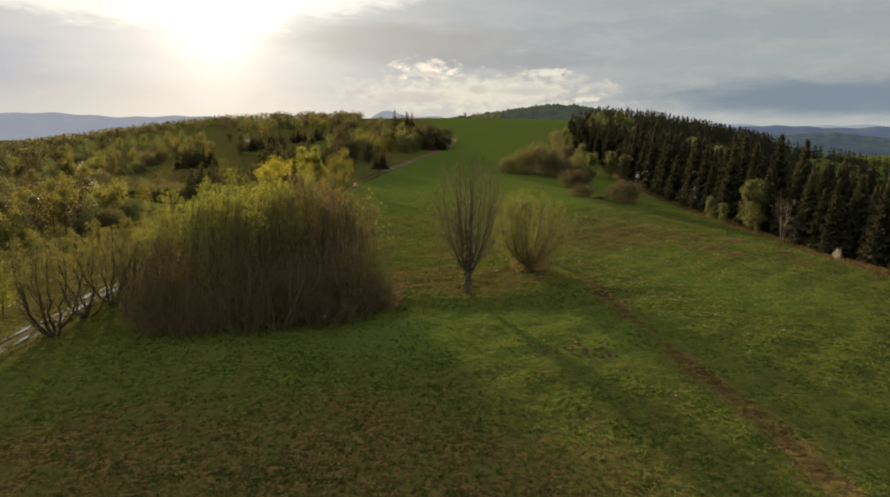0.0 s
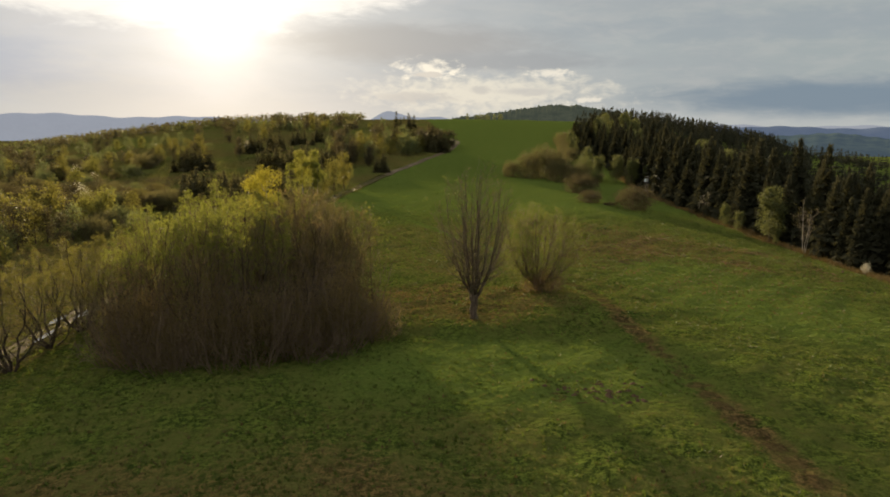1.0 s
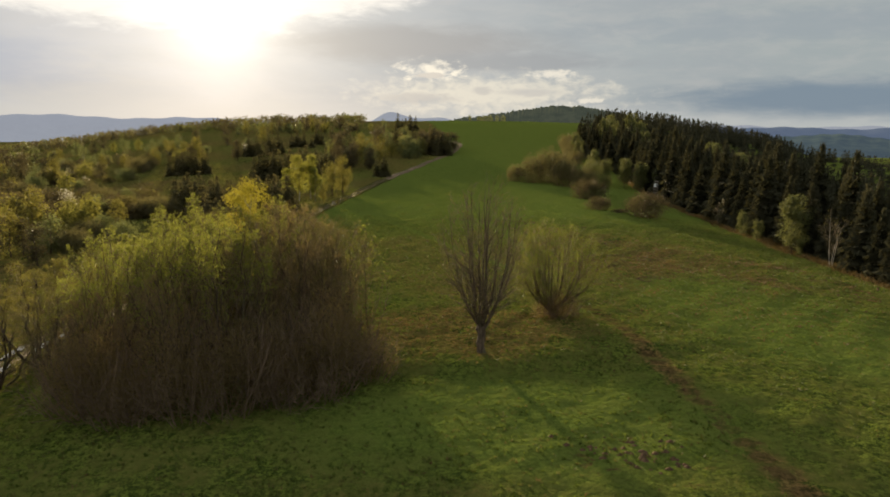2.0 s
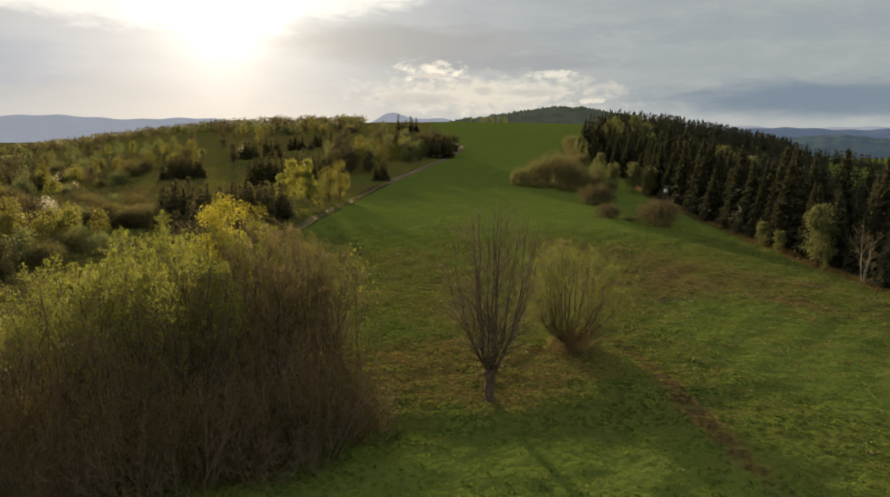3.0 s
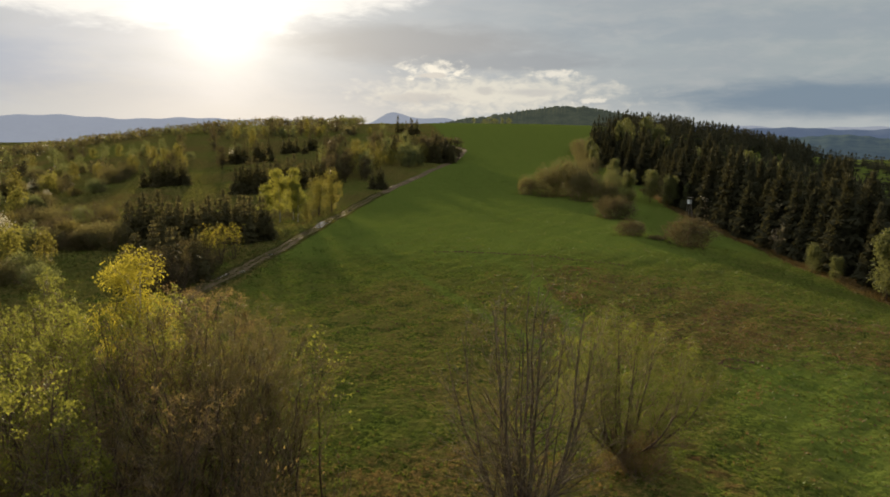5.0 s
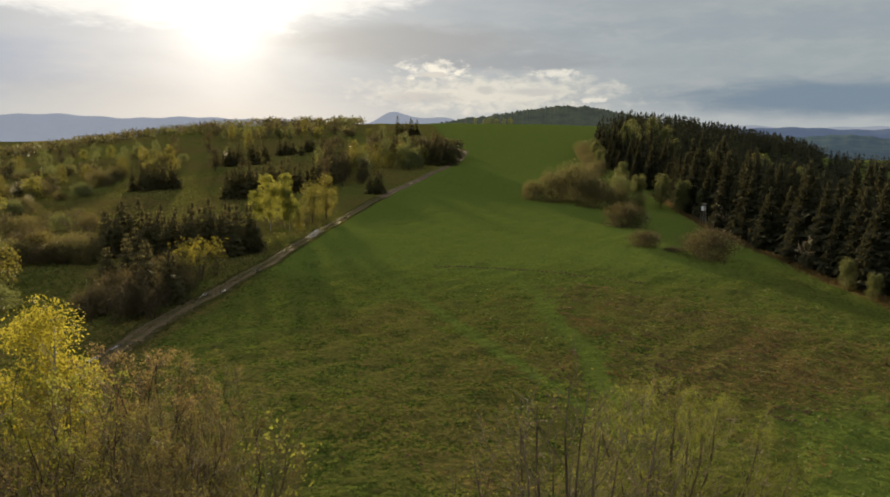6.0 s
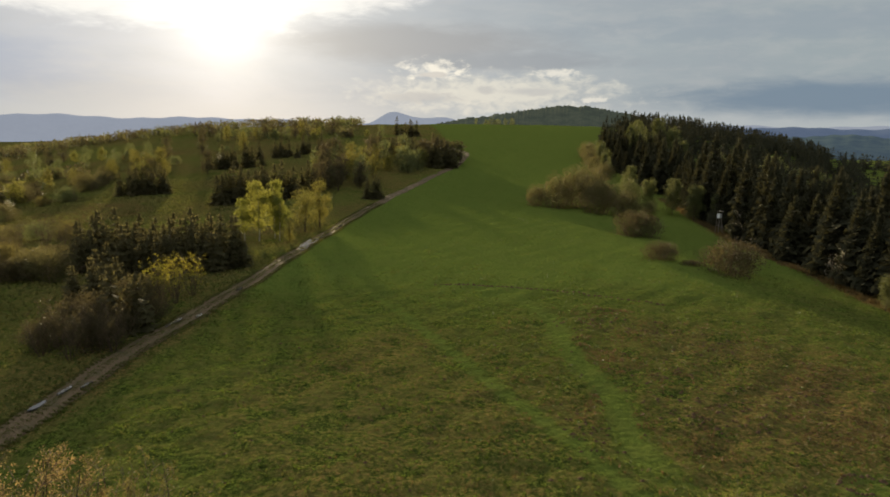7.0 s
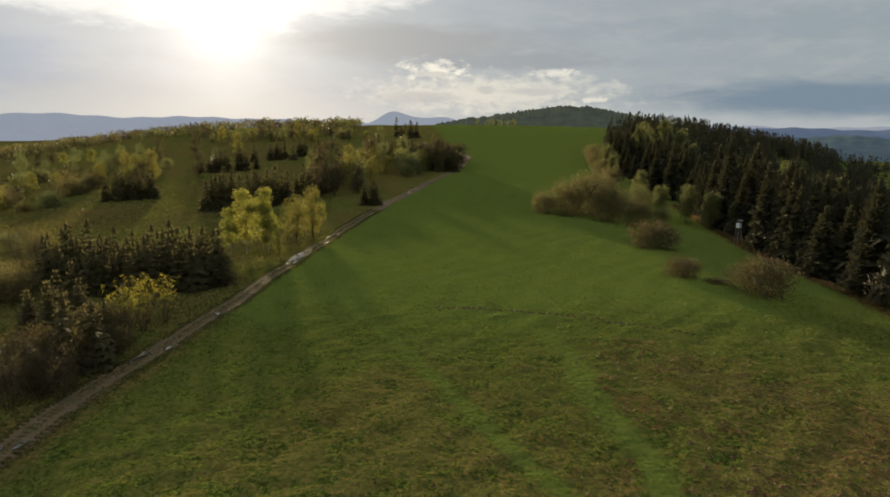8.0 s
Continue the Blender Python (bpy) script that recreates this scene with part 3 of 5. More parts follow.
def leafy_tree(rng, height, radius, leaf, count, size, name, label, group="", trunk_r=0.16, bark=BARK_DARK, hang=0.2, low=0.22, category="tree", kids=(8, 3), reach=0.27):
    """A tree in young leaf: trunk with limbs, and many leaf sprays in uneven clumps with gaps."""
    t = thing(name, label, category, group)
    trunk, crown = Geo(), Geo()
    tips = []
    plan = [(6, 0.07, 0.08, kids[0], low, reach, 0.85, 5), (3, 0.2, 0.10, kids[1], 0.25, 0.5, 0.7, 3), (1, 0.25, 0.02, 0, 0, 0, 0, 3)]
    grow(rng, [trunk], tips, Vector((0, 0, -0.3)), Vector((0, 0, 1)), height * 0.93, trunk_r, 0, plan)
    part("trunk", trunk, bark, t, "", True)
    lobes = []
    for _ in range(30):
        z = rng.uniform(low + 0.1, 0.97)
        wide = math.sin(math.pi * min(max((z - low * 0.8) / (1.06 - low * 0.8), 0), 1)) ** 0.6
        a = rng.uniform(0, 2 * math.pi)
        r = radius * wide * rng.uniform(0.15, 0.66)
        lobes.append((Vector((math.cos(a) * r, math.sin(a) * r, z * height)), radius * rng.uniform(0.22, 0.46)))
    for k in range(count):
        if k % 4 == 0 and tips:
            c, w = rng.choice(tips)[0], 0.7
        else:
            c, w = rng.choice(lobes)
        d = anyway(rng)
        p = c + d * w * rng.random() ** 0.4
        if p.z < 0.3:
            continue
        a = vary(rng, d * 0.6 + Vector((0, 0, -hang)), 0.8)
        s = size * rng.uniform(0.6, 1.5)
        crown.leaf(p, a, a.cross(anyway(rng)).normalized(), s, s * 0.6)
    part("crown", crown, leaf, t)
    return t


def spruce_geo(rng, height, radius, levels, arms, trunk, crown, at=Vector((0, 0, 0)), low=0.05, rich=True):
    """Spruce: straight stem, whorls of drooping boughs with side sprays."""
    if trunk is not None:
        trunk.tube([at + Vector((0, 0, -0.4)), at + Vector((0, 0, height * 0.5)), at + Vector((0, 0, height * 0.985))], [height * 0.013, height * 0.008, 0.02], 6)
    i, c = len(crown.v), rng.uniform(0, 1.5)
    crown.v += [at + Vector((math.cos(c + q * 1.57) * height * 0.042, math.sin(c + q * 1.57) * height * 0.042, height * rng.uniform(0.80, 0.85))) for q in range(4)] + [at + Vector((0, 0, height * 1.01))]
    crown.f += [(i + q, i + (q + 1) % 4, i + 4) for q in range(4)]
    for k in range(levels):
        f = (k + rng.uniform(-0.3, 0.3)) / levels
        f = min(max(f, 0), 0.985)
        z = height * (low + (1 - low) * f)
        r = radius * (1 - f) ** 0.72 * rng.uniform(0.78, 1.15) * (0.75 + 0.25 * min(1, f * 6)) + 0.12
        n = max(4, int(arms * (0.55 + 0.45 * (1 - f)) + 0.5))
        turn = rng.uniform(0, 6.3)
        for j in range(n):
            a = turn + 2 * math.pi * (j + rng.uniform(-0.3, 0.3)) / n
            out = Vector((math.cos(a), math.sin(a), 0))
            side = Vector((-out.y, out.x, 0))
            rr = r * rng.uniform(0.7, 1.18)
            p0 = at + Vector((0, 0, z))
            p1 = p0 + out * rr * 0.55 + Vector((0, 0, -rr * rng.uniform(0.10, 0.30)))
            p2 = p0 + out * rr + Vector((0, 0, -rr * rng.uniform(0.18, 0.42) + 0.06 * height * f * f))
            w = rr * rng.uniform(0.26, 0.38) + 0.06
            drop = Vector((0, 0, -w * 0.55))
            i = len(crown.v)
            crown.v += [p0, p1 + side * w + drop, p2, p1 - side * w + drop, p1]
            crown.f += [(i, i + 1, i + 4), (i + 1, i + 2, i + 4), (i + 2, i + 3, i + 4), (i + 3, i, i + 4)]
            if rich:
                for s in range(4):
                    u = rng.uniform(0.25, 0.95)
                    q = p0.lerp(p1, u * 2) if u < 0.5 else p1.lerp(p2, u * 2 - 1)
                    e = (side * rng.choice((-1, 1)) * 0.9 + out * 0.5 + Vector((0, 0, -rng.uniform(0.3, 1.0)))).normalized()
                    ln = w * rng.uniform(0.9, 1.7)
                    crown.tri(q - out * ln * 0.2, q + out * ln * 0.22, q + e * ln)


def spruce(rng, height, radius, levels, arms, name="spruce", label="", group="", needle=None, low=0.05):
    t = thing(name, label, "tree", group)
    trunk, crown = Geo(), Geo()
    spruce_geo(rng, height, radius, levels, arms, trunk, crown, low=low)
    part("trunk", trunk, BARK_DARK, t, "", True)
    part("crown", crown, needle or NEEDLE, t)
    return t


def bush(rng, w, h, leaf, count, name, label, group="", size=0.2, category="bush"):
    t = thing(name, label, category, group)
    stems, crown, tips = Geo(), Geo(), []
    plan = [(4, 0.15, 0.06, 6, 0.2, 0.5, 0.6, 4), (3, 0.25, 0.05, 4, 0.2, 0.55, 0.6, 3), (2, 0.25, 0.02, 0, 0, 0, 0, 3)]
    for k in range(16):
        a, u = rng.uniform(0, 6.28), math.sqrt(rng.random())
        lean = u * 0.9
        d = Vector((math.cos(a) * math.sin(lean), math.sin(a) * math.sin(lean), math.cos(lean)))
        p = Vector((math.cos(a), math.sin(a), 0)) * u * w * 0.28 + Vector((0, 0, -0.25))
        ln = h * (0.92 - 0.25 * u * u) * rng.uniform(0.85, 1.1)
        grow(rng, [stems], tips, p, d, ln, 0.035, 0, plan)
    part("branchwork", stems, TWIG_RED, t)
    for k in range(count):
        d = anyway(rng)
        a = math.atan2(d.y, d.x)
        u = rng.random() ** 0.45 * (0.88 + 0.13 * math.sin(3 * a + 2 * d.z + w) + 0.10 * math.sin(5 * a - 5 * d.z + 2 * w) + 0.05 * math.sin(11 * a + 7 * d.z) + rng.uniform(-0.09, 0.12))
        p = Vector((d.x * u * w * 0.5, d.y * u * w * 0.5, h * (0.42 + 0.58 * d.z * u)))
        if p.z < 0.05:
            p.z = rng.uniform(0.02, 0.3)
        d = vary(rng, Vector((d.x, d.y, d.z + 0.5)), 0.7)
        s = size * rng.uniform(0.6, 1.4)
        crown.leaf(p, d, d.cross(anyway(rng)).normalized(), s, s * 0.5)
    part("crown", crown, leaf, t)
    return t


def plant(ob, x, y, scale=1.0, turn=0.0, tall=1.0, first=False):
    """Stand a tree on the ground: the original itself first, copies after that."""
    m = Matrix.LocRotScale((x, y, ground_at(x, y) - 0.05), Euler((0, 0, turn)), None)
    if first:
        ob.matrix_basis = m @ Matrix.Diagonal((scale, scale, scale * tall, 1))
        return ob
    keep = ob.scale.copy()
    ob.scale = (scale, scale, scale * tall)
    made = copy_thing(ob, m)
    ob.scale = keep
    return made


class Nursery:
    """Variants of one kind, planted in turn; the first use of each is the original."""

    def __init__(self, variants):
        self.variants, self.used = variants, set()

    def put(self, rng, x, y, scale=1.0, tall=1.0, which=None, label="", group=""):
        k = rng.randrange(len(self.variants)) if which is None else which
        ob = plant(self.variants[k], x, y, scale, rng.uniform(0, 6.28), tall, k not in self.used)
        self.used.add(k)
        return tagged(ob, label, group=group)

    def finish(self):
        for k, ob in enumerate(self.variants):
            if k not in self.used:
                for o in (*ob.children_recursive, ob):
                    bpy.data.objects.remove(o)


# ---- farm track, wheel ruts, puddles ----
def ribbon(line, profile, lift, material, name, label, kind="structure", category="track"):
    """A strip along a line; profile: (across, height) pairs."""
    v, f, w = [], [], len(profile)
    rng = random.Random(5)
    wander = [0.0] * w
    for k, (x, y) in enumerate(line):
        a, b = line[max(k - 1, 0)], line[min(k + 1, len(line) - 1)]
        d = np.array([b[0] - a[0], b[1] - a[1]])
        d = d / np.hypot(*d)
        for j, (s, h) in enumerate(profile):
            wander[j] = wander[j] * 0.8 + rng.uniform(-0.05, 0.05)
            px, py = x + d[1] * (s + wander[j]), y - d[0] * (s + wander[j])
            edge = j in (0, w - 1)
            v.append((px, py, ground_at(px, py) - (0.22 if edge else 0.0) + lift + (0 if edge else h + rng.uniform(-0.015, 0.015))))
    for k in range(len(line) - 1):
        for j in range(w - 1):
            a = k * w + j
            f.append((a, a + 1, a + w + 1, a + w))
    return tagged(new(name, mesh_from(name, v, f, material, True)), label, category, kind=kind)


TRACK_FINE = along([tuple(p) for p in TRACK[::6]], 700)
ribbon(TRACK_FINE, [(-1.45, 0), (-1.28, 0.0), (-1.05, -0.05), (-0.75, -0.07), (-0.45, -0.02), (0, 0.05), (0.45, -0.02), (0.75, -0.07), (1.05, -0.05), (1.28, 0.0), (1.45, 0)], 0.03, MUD, "farm_track", "muddy two-rut farm track with puddles")


def puddle(x, y, length, width, turn, seed):
    rng = random.Random(seed)
    n, v = 18, []
    z = max(ground_at(x + length * 0.5 * math.cos(turn), y + length * 0.5 * math.sin(turn)), ground_at(x, y), ground_at(x - length * 0.5 * math.cos(turn), y - length * 0.5 * math.sin(turn)))
    for k in range(n):
        a = 2 * math.pi * k / n
        r = rng.uniform(0.75, 1.15)
        px, py = 0.5 * length * r * math.cos(a), 0.5 * width * r * math.sin(a)
        v.append((px * math.cos(turn) - py * math.sin(turn), px * math.sin(turn) + py * math.cos(turn), 0.0))
    v += [(p[0] * 1.05, p[1] * 1.05, -0.12) for p in v]
    f = [tuple(range(n))] + [(k, n + k, n + (k + 1) % n, (k + 1) % n) for k in range(n)]
    ob = new("puddle", mesh_from("puddle", v, f, WATER))
    ob.location = (x, y, z + 0.065)
    tagged(ob, "shallow rain puddle in the rut of the muddy track", "puddle", "puddles on the track", kind="structure")


rng = random.Random(11)
for at, off, length, width in ((39, 0.65, 6, 0.45), (45, -0.65, 6, 0.4), (51, 0.65, 7, 0.4), (55, -0.65, 5, 0.4), (63, 0.65, 4, 0.4), (68, -0.7, 3, 0.5), (70, 0.7, 4, 0.6), (104.8, -0.65, 1.8, 0.45), (107.4, -0.3, 1.6, 0.4), (108.6, 0.65, 1.2, 0.35),
                               (125.0, -0.7, 1.3, 0.3), (126.8, -0.65, 1.6, 0.35), (129.0, 0.6, 1.2, 0.35), (141.0, 0.3, 2.0, 0.45), (171.5, 0.4, 4.0, 0.8), (176.0, -0.3, 7.0, 1.5), (181.0, 0.6, 3.2, 0.8), (197.8, 0.3, 2.6, 0.6)):
    k = int(np.argmin(np.abs(TRACK_FINE[:600, 1] - at)))
    (x, y), (x2, y2) = TRACK_FINE[k], TRACK_FINE[k + 1]
    a = math.atan2(y2 - y, x2 - x)
    puddle(x + 1.12 * off * math.sin(a), y - 1.12 * off * math.cos(a), 1.15 * length, 1.35 * width, a, k)


# ---- the lone trees on the bank ----
rng = random.Random(21)
big = lone_tree(rng, 13.4, 3.9, 1.95, 0.34, 16, 14, "bare_tree", "bare grey-brown tree with a stout trunk and upright limbs", BARK, BUD_OLIVE, 1, 0.06, 0.42, (5, 3), 0.34)
plant(big, 8.9, 61.4, 1.0, 0.4, 1.0, True)
rng = random.Random(22)
second = lone_tree(rng, 8.5, 5.0, 0.7, 0.30, 17, 12, "budding_tree", "low-forked budding tree with a rounded crown over brambles", BARK, LEAF_HAZE, 11, 0.055, 0.46, (7, 3), 0.46)
plant(second, 17.0, 71.2, 1.0, 1.4, 1.0, True)

# ---- thicket beside them ----
rng = random.Random(31)
high = lambda z: 0.15 if z < 5 else 0.5 if z < 7 else 1.0
sparse = lambda z: 0.4 if z < 3 else 0.7
label = "many-stemmed thicket tree with fresh green leaf tops"
bare_label = "reddish-brown thicket tree with bare twigs and buds"
thicket = Nursery([
    thicket_tree(rng, 11.6, 3.3, 7, LEAF_FRESH, 4, 0.115, high, label, TWIG_RED),
    thicket_tree(rng, 10.8, 3.5, 8, LEAF_FRESH, 4, 0.115, high, label, TWIG_RED),
    thicket_tree(rng, 10.0, 3.2, 8, BUD_RED, 6, 0.075, sparse, bare_label, TWIG_RED),
    thicket_tree(rng, 8.8, 3.2, 8, BUD_RED, 6, 0.075, sparse, bare_label, TWIG_RED),
    thicket_tree(rng, 10.6, 3.5, 8, BUD_BROWN, 9, 0.062, lambda z: 0.4 if z < 5 else 0.9, "thicket tree with a brownish twiggy crown in olive bud", TWIG),
])
stood = []
for k in range(1100):
    x, y = rng.uniform(-20.5, -2.0), rng.uniform(51, 76)
    front = float(np.interp(x, [-19, -14, -8, -1], [56.5, 53.5, 54.0, 58.5]))
    if y < front or (x > -4.0 and y > 73.5) or (x + 22.5) * 1.1 < (y - 69) * 0.6:
        continue
    if any(math.hypot(x - a, y - b) < 3.05 for a, b in stood) or math.hypot(x + 10.6, y - 74.8) < 2.6:
        continue
    stood.append((x, y))
    tall = float(np.interp(x, [-21, -15, -10, -5, -1.5], [0.74, 0.95, 1.02, 1.0, 0.8])) * (0.84 if y < front + 3 else 1.0)
    if y < front + (2.5 if x < -9 else 4):
        kind = rng.choice((2, 3, 3, 2, 4))
    elif x > -8.5:
        kind = rng.choice((4, 4, 2, 4, 3, 0) if y > 64 else (2, 3, 4, 2))
    else:
        kind = rng.choice((0, 1, 0, 1))
    thicket.put(rng, x, y, tall * rng.uniform(0.88, 1.06), rng.uniform(0.94, 1.06), kind)
thicket.finish()

rng = random.Random(33)
scrub = Nursery([bush(rng, 4.2, 3.2, BUD_RED, 3600, "thicket_scrub", "reddish-brown twiggy scrub at the thicket's foot", "scrub of the thicket", 0.10, "scrub"),
                 bush(rng, 3.6, 4.0, BUD_RED, 3600, "thicket_scrub", "reddish-brown twiggy scrub at the thicket's foot", "scrub of the thicket", 0.10, "scrub")])
for k in range(26):
    x = -18.5 + 19.5 * ((k * 0.618) % 1)
    y = float(np.interp(x, [-19, -14, -8, -0.5, 2], [54.5, 51.4, 51.8, 56.4, 59])) + rng.uniform(-0.3, 1.4) + (8 * rng.random() if k % 3 == 1 else 0)
    scrub.put(rng, x, y, rng.uniform(0.8, 1.4), rng.uniform(0.9, 1.5))
rng = random.Random(41)
birch = leafy_tree(rng, 13.2, 3.0, LEAF_YELLOW, 19000, 0.11, "yellow_birch", "birch in bright yellow-green young leaf", "", 0.15, BARK_PALE, 0.7, 0.2, kids=(18, 7), reach=0.22)
plant(birch, -11.0, 75.0, 1.0, 0, 0.93, True)
rng = random.Random(42)
slim = Nursery([stem_tree(rng, 8.4, 1, 0.05, LEAF_FRESH, 2, lambda z: 0.5, "slim_tree", "slim young tree with sparse fresh leaves", "slim trees by the thicket", kids=(14, 4, 2), r=0.06)])
for x, y, s in ((-1.4, 69.2, 0.95), (0.2, 68.0, 1.0), (-2.4, 71.5, 0.8)):
    slim.put(rng, x, y, s)

# ---- trees along the track ----
rng = random.Random(51)
def track_tree(rng, height, radius, stems):
    t = thing("track_tree", "many-stemmed tree with budding crown beside the track", "tree", "trees beside the track")
    domed_crown(rng, t, height, radius, 0.0, 0.17, stems, 11, BARK_LIMB, TWIG, BUD_OLIVE, 13, 0.07, 0.62, lambda z: 0.2 if z < 4 else 0.9, "stem", 0.3, (6, 3), 0.42)
    return t


side = Nursery([track_tree(rng, 8.8, 3.8, 7), track_tree(rng, 8.2, 3.9, 6)])
for x, y, s in ((-25.8, 54.5, 0.95), (-25.6, 60.0, 0.9), (-24.8, 64.0, 1.0), (-23.5, 67.5, 0.85), (-22.2, 72.0, 0.9)):
    side.put(rng, x, y, s)
rng = random.Random(52)
young = leafy_tree(rng, 5.2, 2.3, LEAF_FRESH, 1500, 0.24, "young_tree", "young tree in bright fresh leaf beyond the track", "", 0.09)
plant(young, -33.0, 61.0, 0.88, 0, 1.0, True)


# ---- bushes ----
rng = random.Random(61)
brown = Nursery([bush(rng, 9.0, 4.9, LEAF_BROWN, 8500, "round_bush", "dense brown-green round bush on the meadow", "bushes on the meadow", 0.22),
                 bush(rng, 9.4, 4.6, LEAF_BROWN, 8500, "round_bush", "dense brown-green round bush on the meadow", "bushes on the meadow", 0.22)])
brown.put(rng, 58.3, 149.5, 1.12, 1.02, 0)
brown.put(rng, 57.0, 184.0, 1.1, 1.1, 1)
brown.put(rng, 51.2, 159.0, 0.72, 0.9, 0)
brown.put(rng, 54.6, 155.0, 0.4, 0.5, 1)
for x, y, s in ((17.9, 70.4, 0.78), (16.2, 70.3, 0.66), (17.2, 69.6, 0.66), (18.7, 71.4, 0.6)):
    scrub.put(rng, x, y, s, 0.85, None, "reddish-brown bramble bush under the budding tree", "brambles under the tree")
rng = random.Random(66)
olive = Nursery([bush(rng, 9.0, 5.0, LEAF_SCRUB, 7500, "olive_bush", "large olive-brown rounded bush, barely in leaf", "bushes before the forest", 0.23),
                 bush(rng, 8.6, 5.4, LEAF_SCRUB, 7500, "olive_bush", "large olive-brown rounded bush, barely in leaf", "bushes before the forest", 0.23),
                 bush(rng, 7.0, 5.0, LEAF_GREY, 5000, "olive_bush", "grey-green rounded bush coming into leaf", "bushes before the forest", 0.25),
                 bush(rng, 7.4, 4.8, BUD_BROWN, 5000, "olive_bush", "brownish rounded bush in bud", "bushes before the forest", 0.25)])
rng = random.Random(62)
grey = Nursery([bush(rng, 10.0, 7.5, LEAF_EDGE, 9000, "willow_bush", "large grey-green rounded willow bush", "willows at the forest", 0.24),
                bush(rng, 8.5, 8.0, LEAF_EDGE, 9000, "willow_bush", "large grey-green rounded willow bush", "willows at the forest", 0.24)])
for x, y, s, t in ((66, 228, 0.9, 0.9), (73, 232, 0.9, 1.0), (71, 213, 0.6, 0.9)):
    grey.put(rng, x, y, s, t)
for x, y, s, t in ((45.5, 226, 0.75, 1.4), (50.5, 223, 1.05, 1.75), (56, 224, 1.2, 1.75), (59, 216, 1.1, 1.5), (64.5, 211, 0.95, 1.3), (63, 234, 1.1, 1.8), (86, 300, 1.1, 1.2), (91, 322, 1.1, 1.2), (82, 280, 1.0, 1.2), (95, 340, 1.1, 1.3)):
    olive.put(rng, x, y, s, t, rng.choice((0, 1)))
rng = random.Random(63)
pale = Nursery([leafy_tree(rng, 9.5, 3.7, LEAF_EDGE, 6500, 0.24, "edge_tree", "pale green broadleaf tree at the forest edge", "broadleaf trees at the forest edge", 0.13, low=0.08),
                leafy_tree(rng, 8.6, 3.5, LEAF_EDGE, 6500, 0.24, "edge_tree", "pale green broadleaf tree at the forest edge", "broadleaf trees at the forest edge", 0.12, low=0.06)])
for x, y, s, w in ((108, 322, 1.6, 0), (114, 338, 1.75, 1), (122, 352, 1.7, 0), (118, 300, 1.5, 1), (128, 330, 1.7, 1), (140, 372, 1.7, 0), (112, 260, 1.5, 1), (121, 243, 1.65, 0), (126, 236, 1.6, 1), (117, 218, 1.6, 0), (70.8, 117, 1.0, 0), (70.5, 127, 0.42, 1), (71, 133, 0.5, 1), (74.5, 222, 0.9, 1), (79, 217, 0.95, 0), (81, 209, 0.95, 1), (84, 203, 0.8, 0), (76, 240, 1.0, 0), (88, 300, 1.1, 0), (94, 322, 1.0, 0), (84, 285, 0.9, 0), (70.2, 114, 0.3, 1)):
    pale.put(rng, x, y, s, 1.0, w)
rng = random.Random(64)
bare_edge = Nursery([stem_tree(rng, 8.2, 3, 0.28, BLOSSOM, 2, lambda z: 0.3, "blossoming_tree", "slender tree with scattered white blossom before dark spruces", "blossoming trees at the forest edge", 0.16, BARK, TWIG, kids=(9, 4, 2), r=0.07),
                     stem_tree(rng, 8.4, 4, 0.22, BUD_OLIVE, 1, lambda z: 0.3, "bare_birch", "bare pale-barked young birch before dark spruces", "bare birches at the forest edge", 0.14, BARK_PALE, TWIG, kids=(9, 4, 2), r=0.06)])
for x, y, s, w in ((81.0, 184, 0.98, 0), (74.3, 148, 0.8, 0), (69.3, 105, 1.0, 1)):
    bare_edge.put(rng, x, y, s, 1.0, w)
rng = random.Random(65)
blossom = Nursery([leafy_tree(rng, 5.0, 2.8, BLOSSOM, 1300, 0.2, "blossoming_bush", "bush in white spring blossom", "blossoming bushes", 0.08, BARK, 0.1, 0.0, "bush")])
for x, y, s in ((68.5, 90, 0.35), (-66.4, 163.5, 1.15), (-92, 236, 0.8), (-108, 262, 1.0), (-60, 330, 0.9)):
    blossom.put(rng, x, y, s)


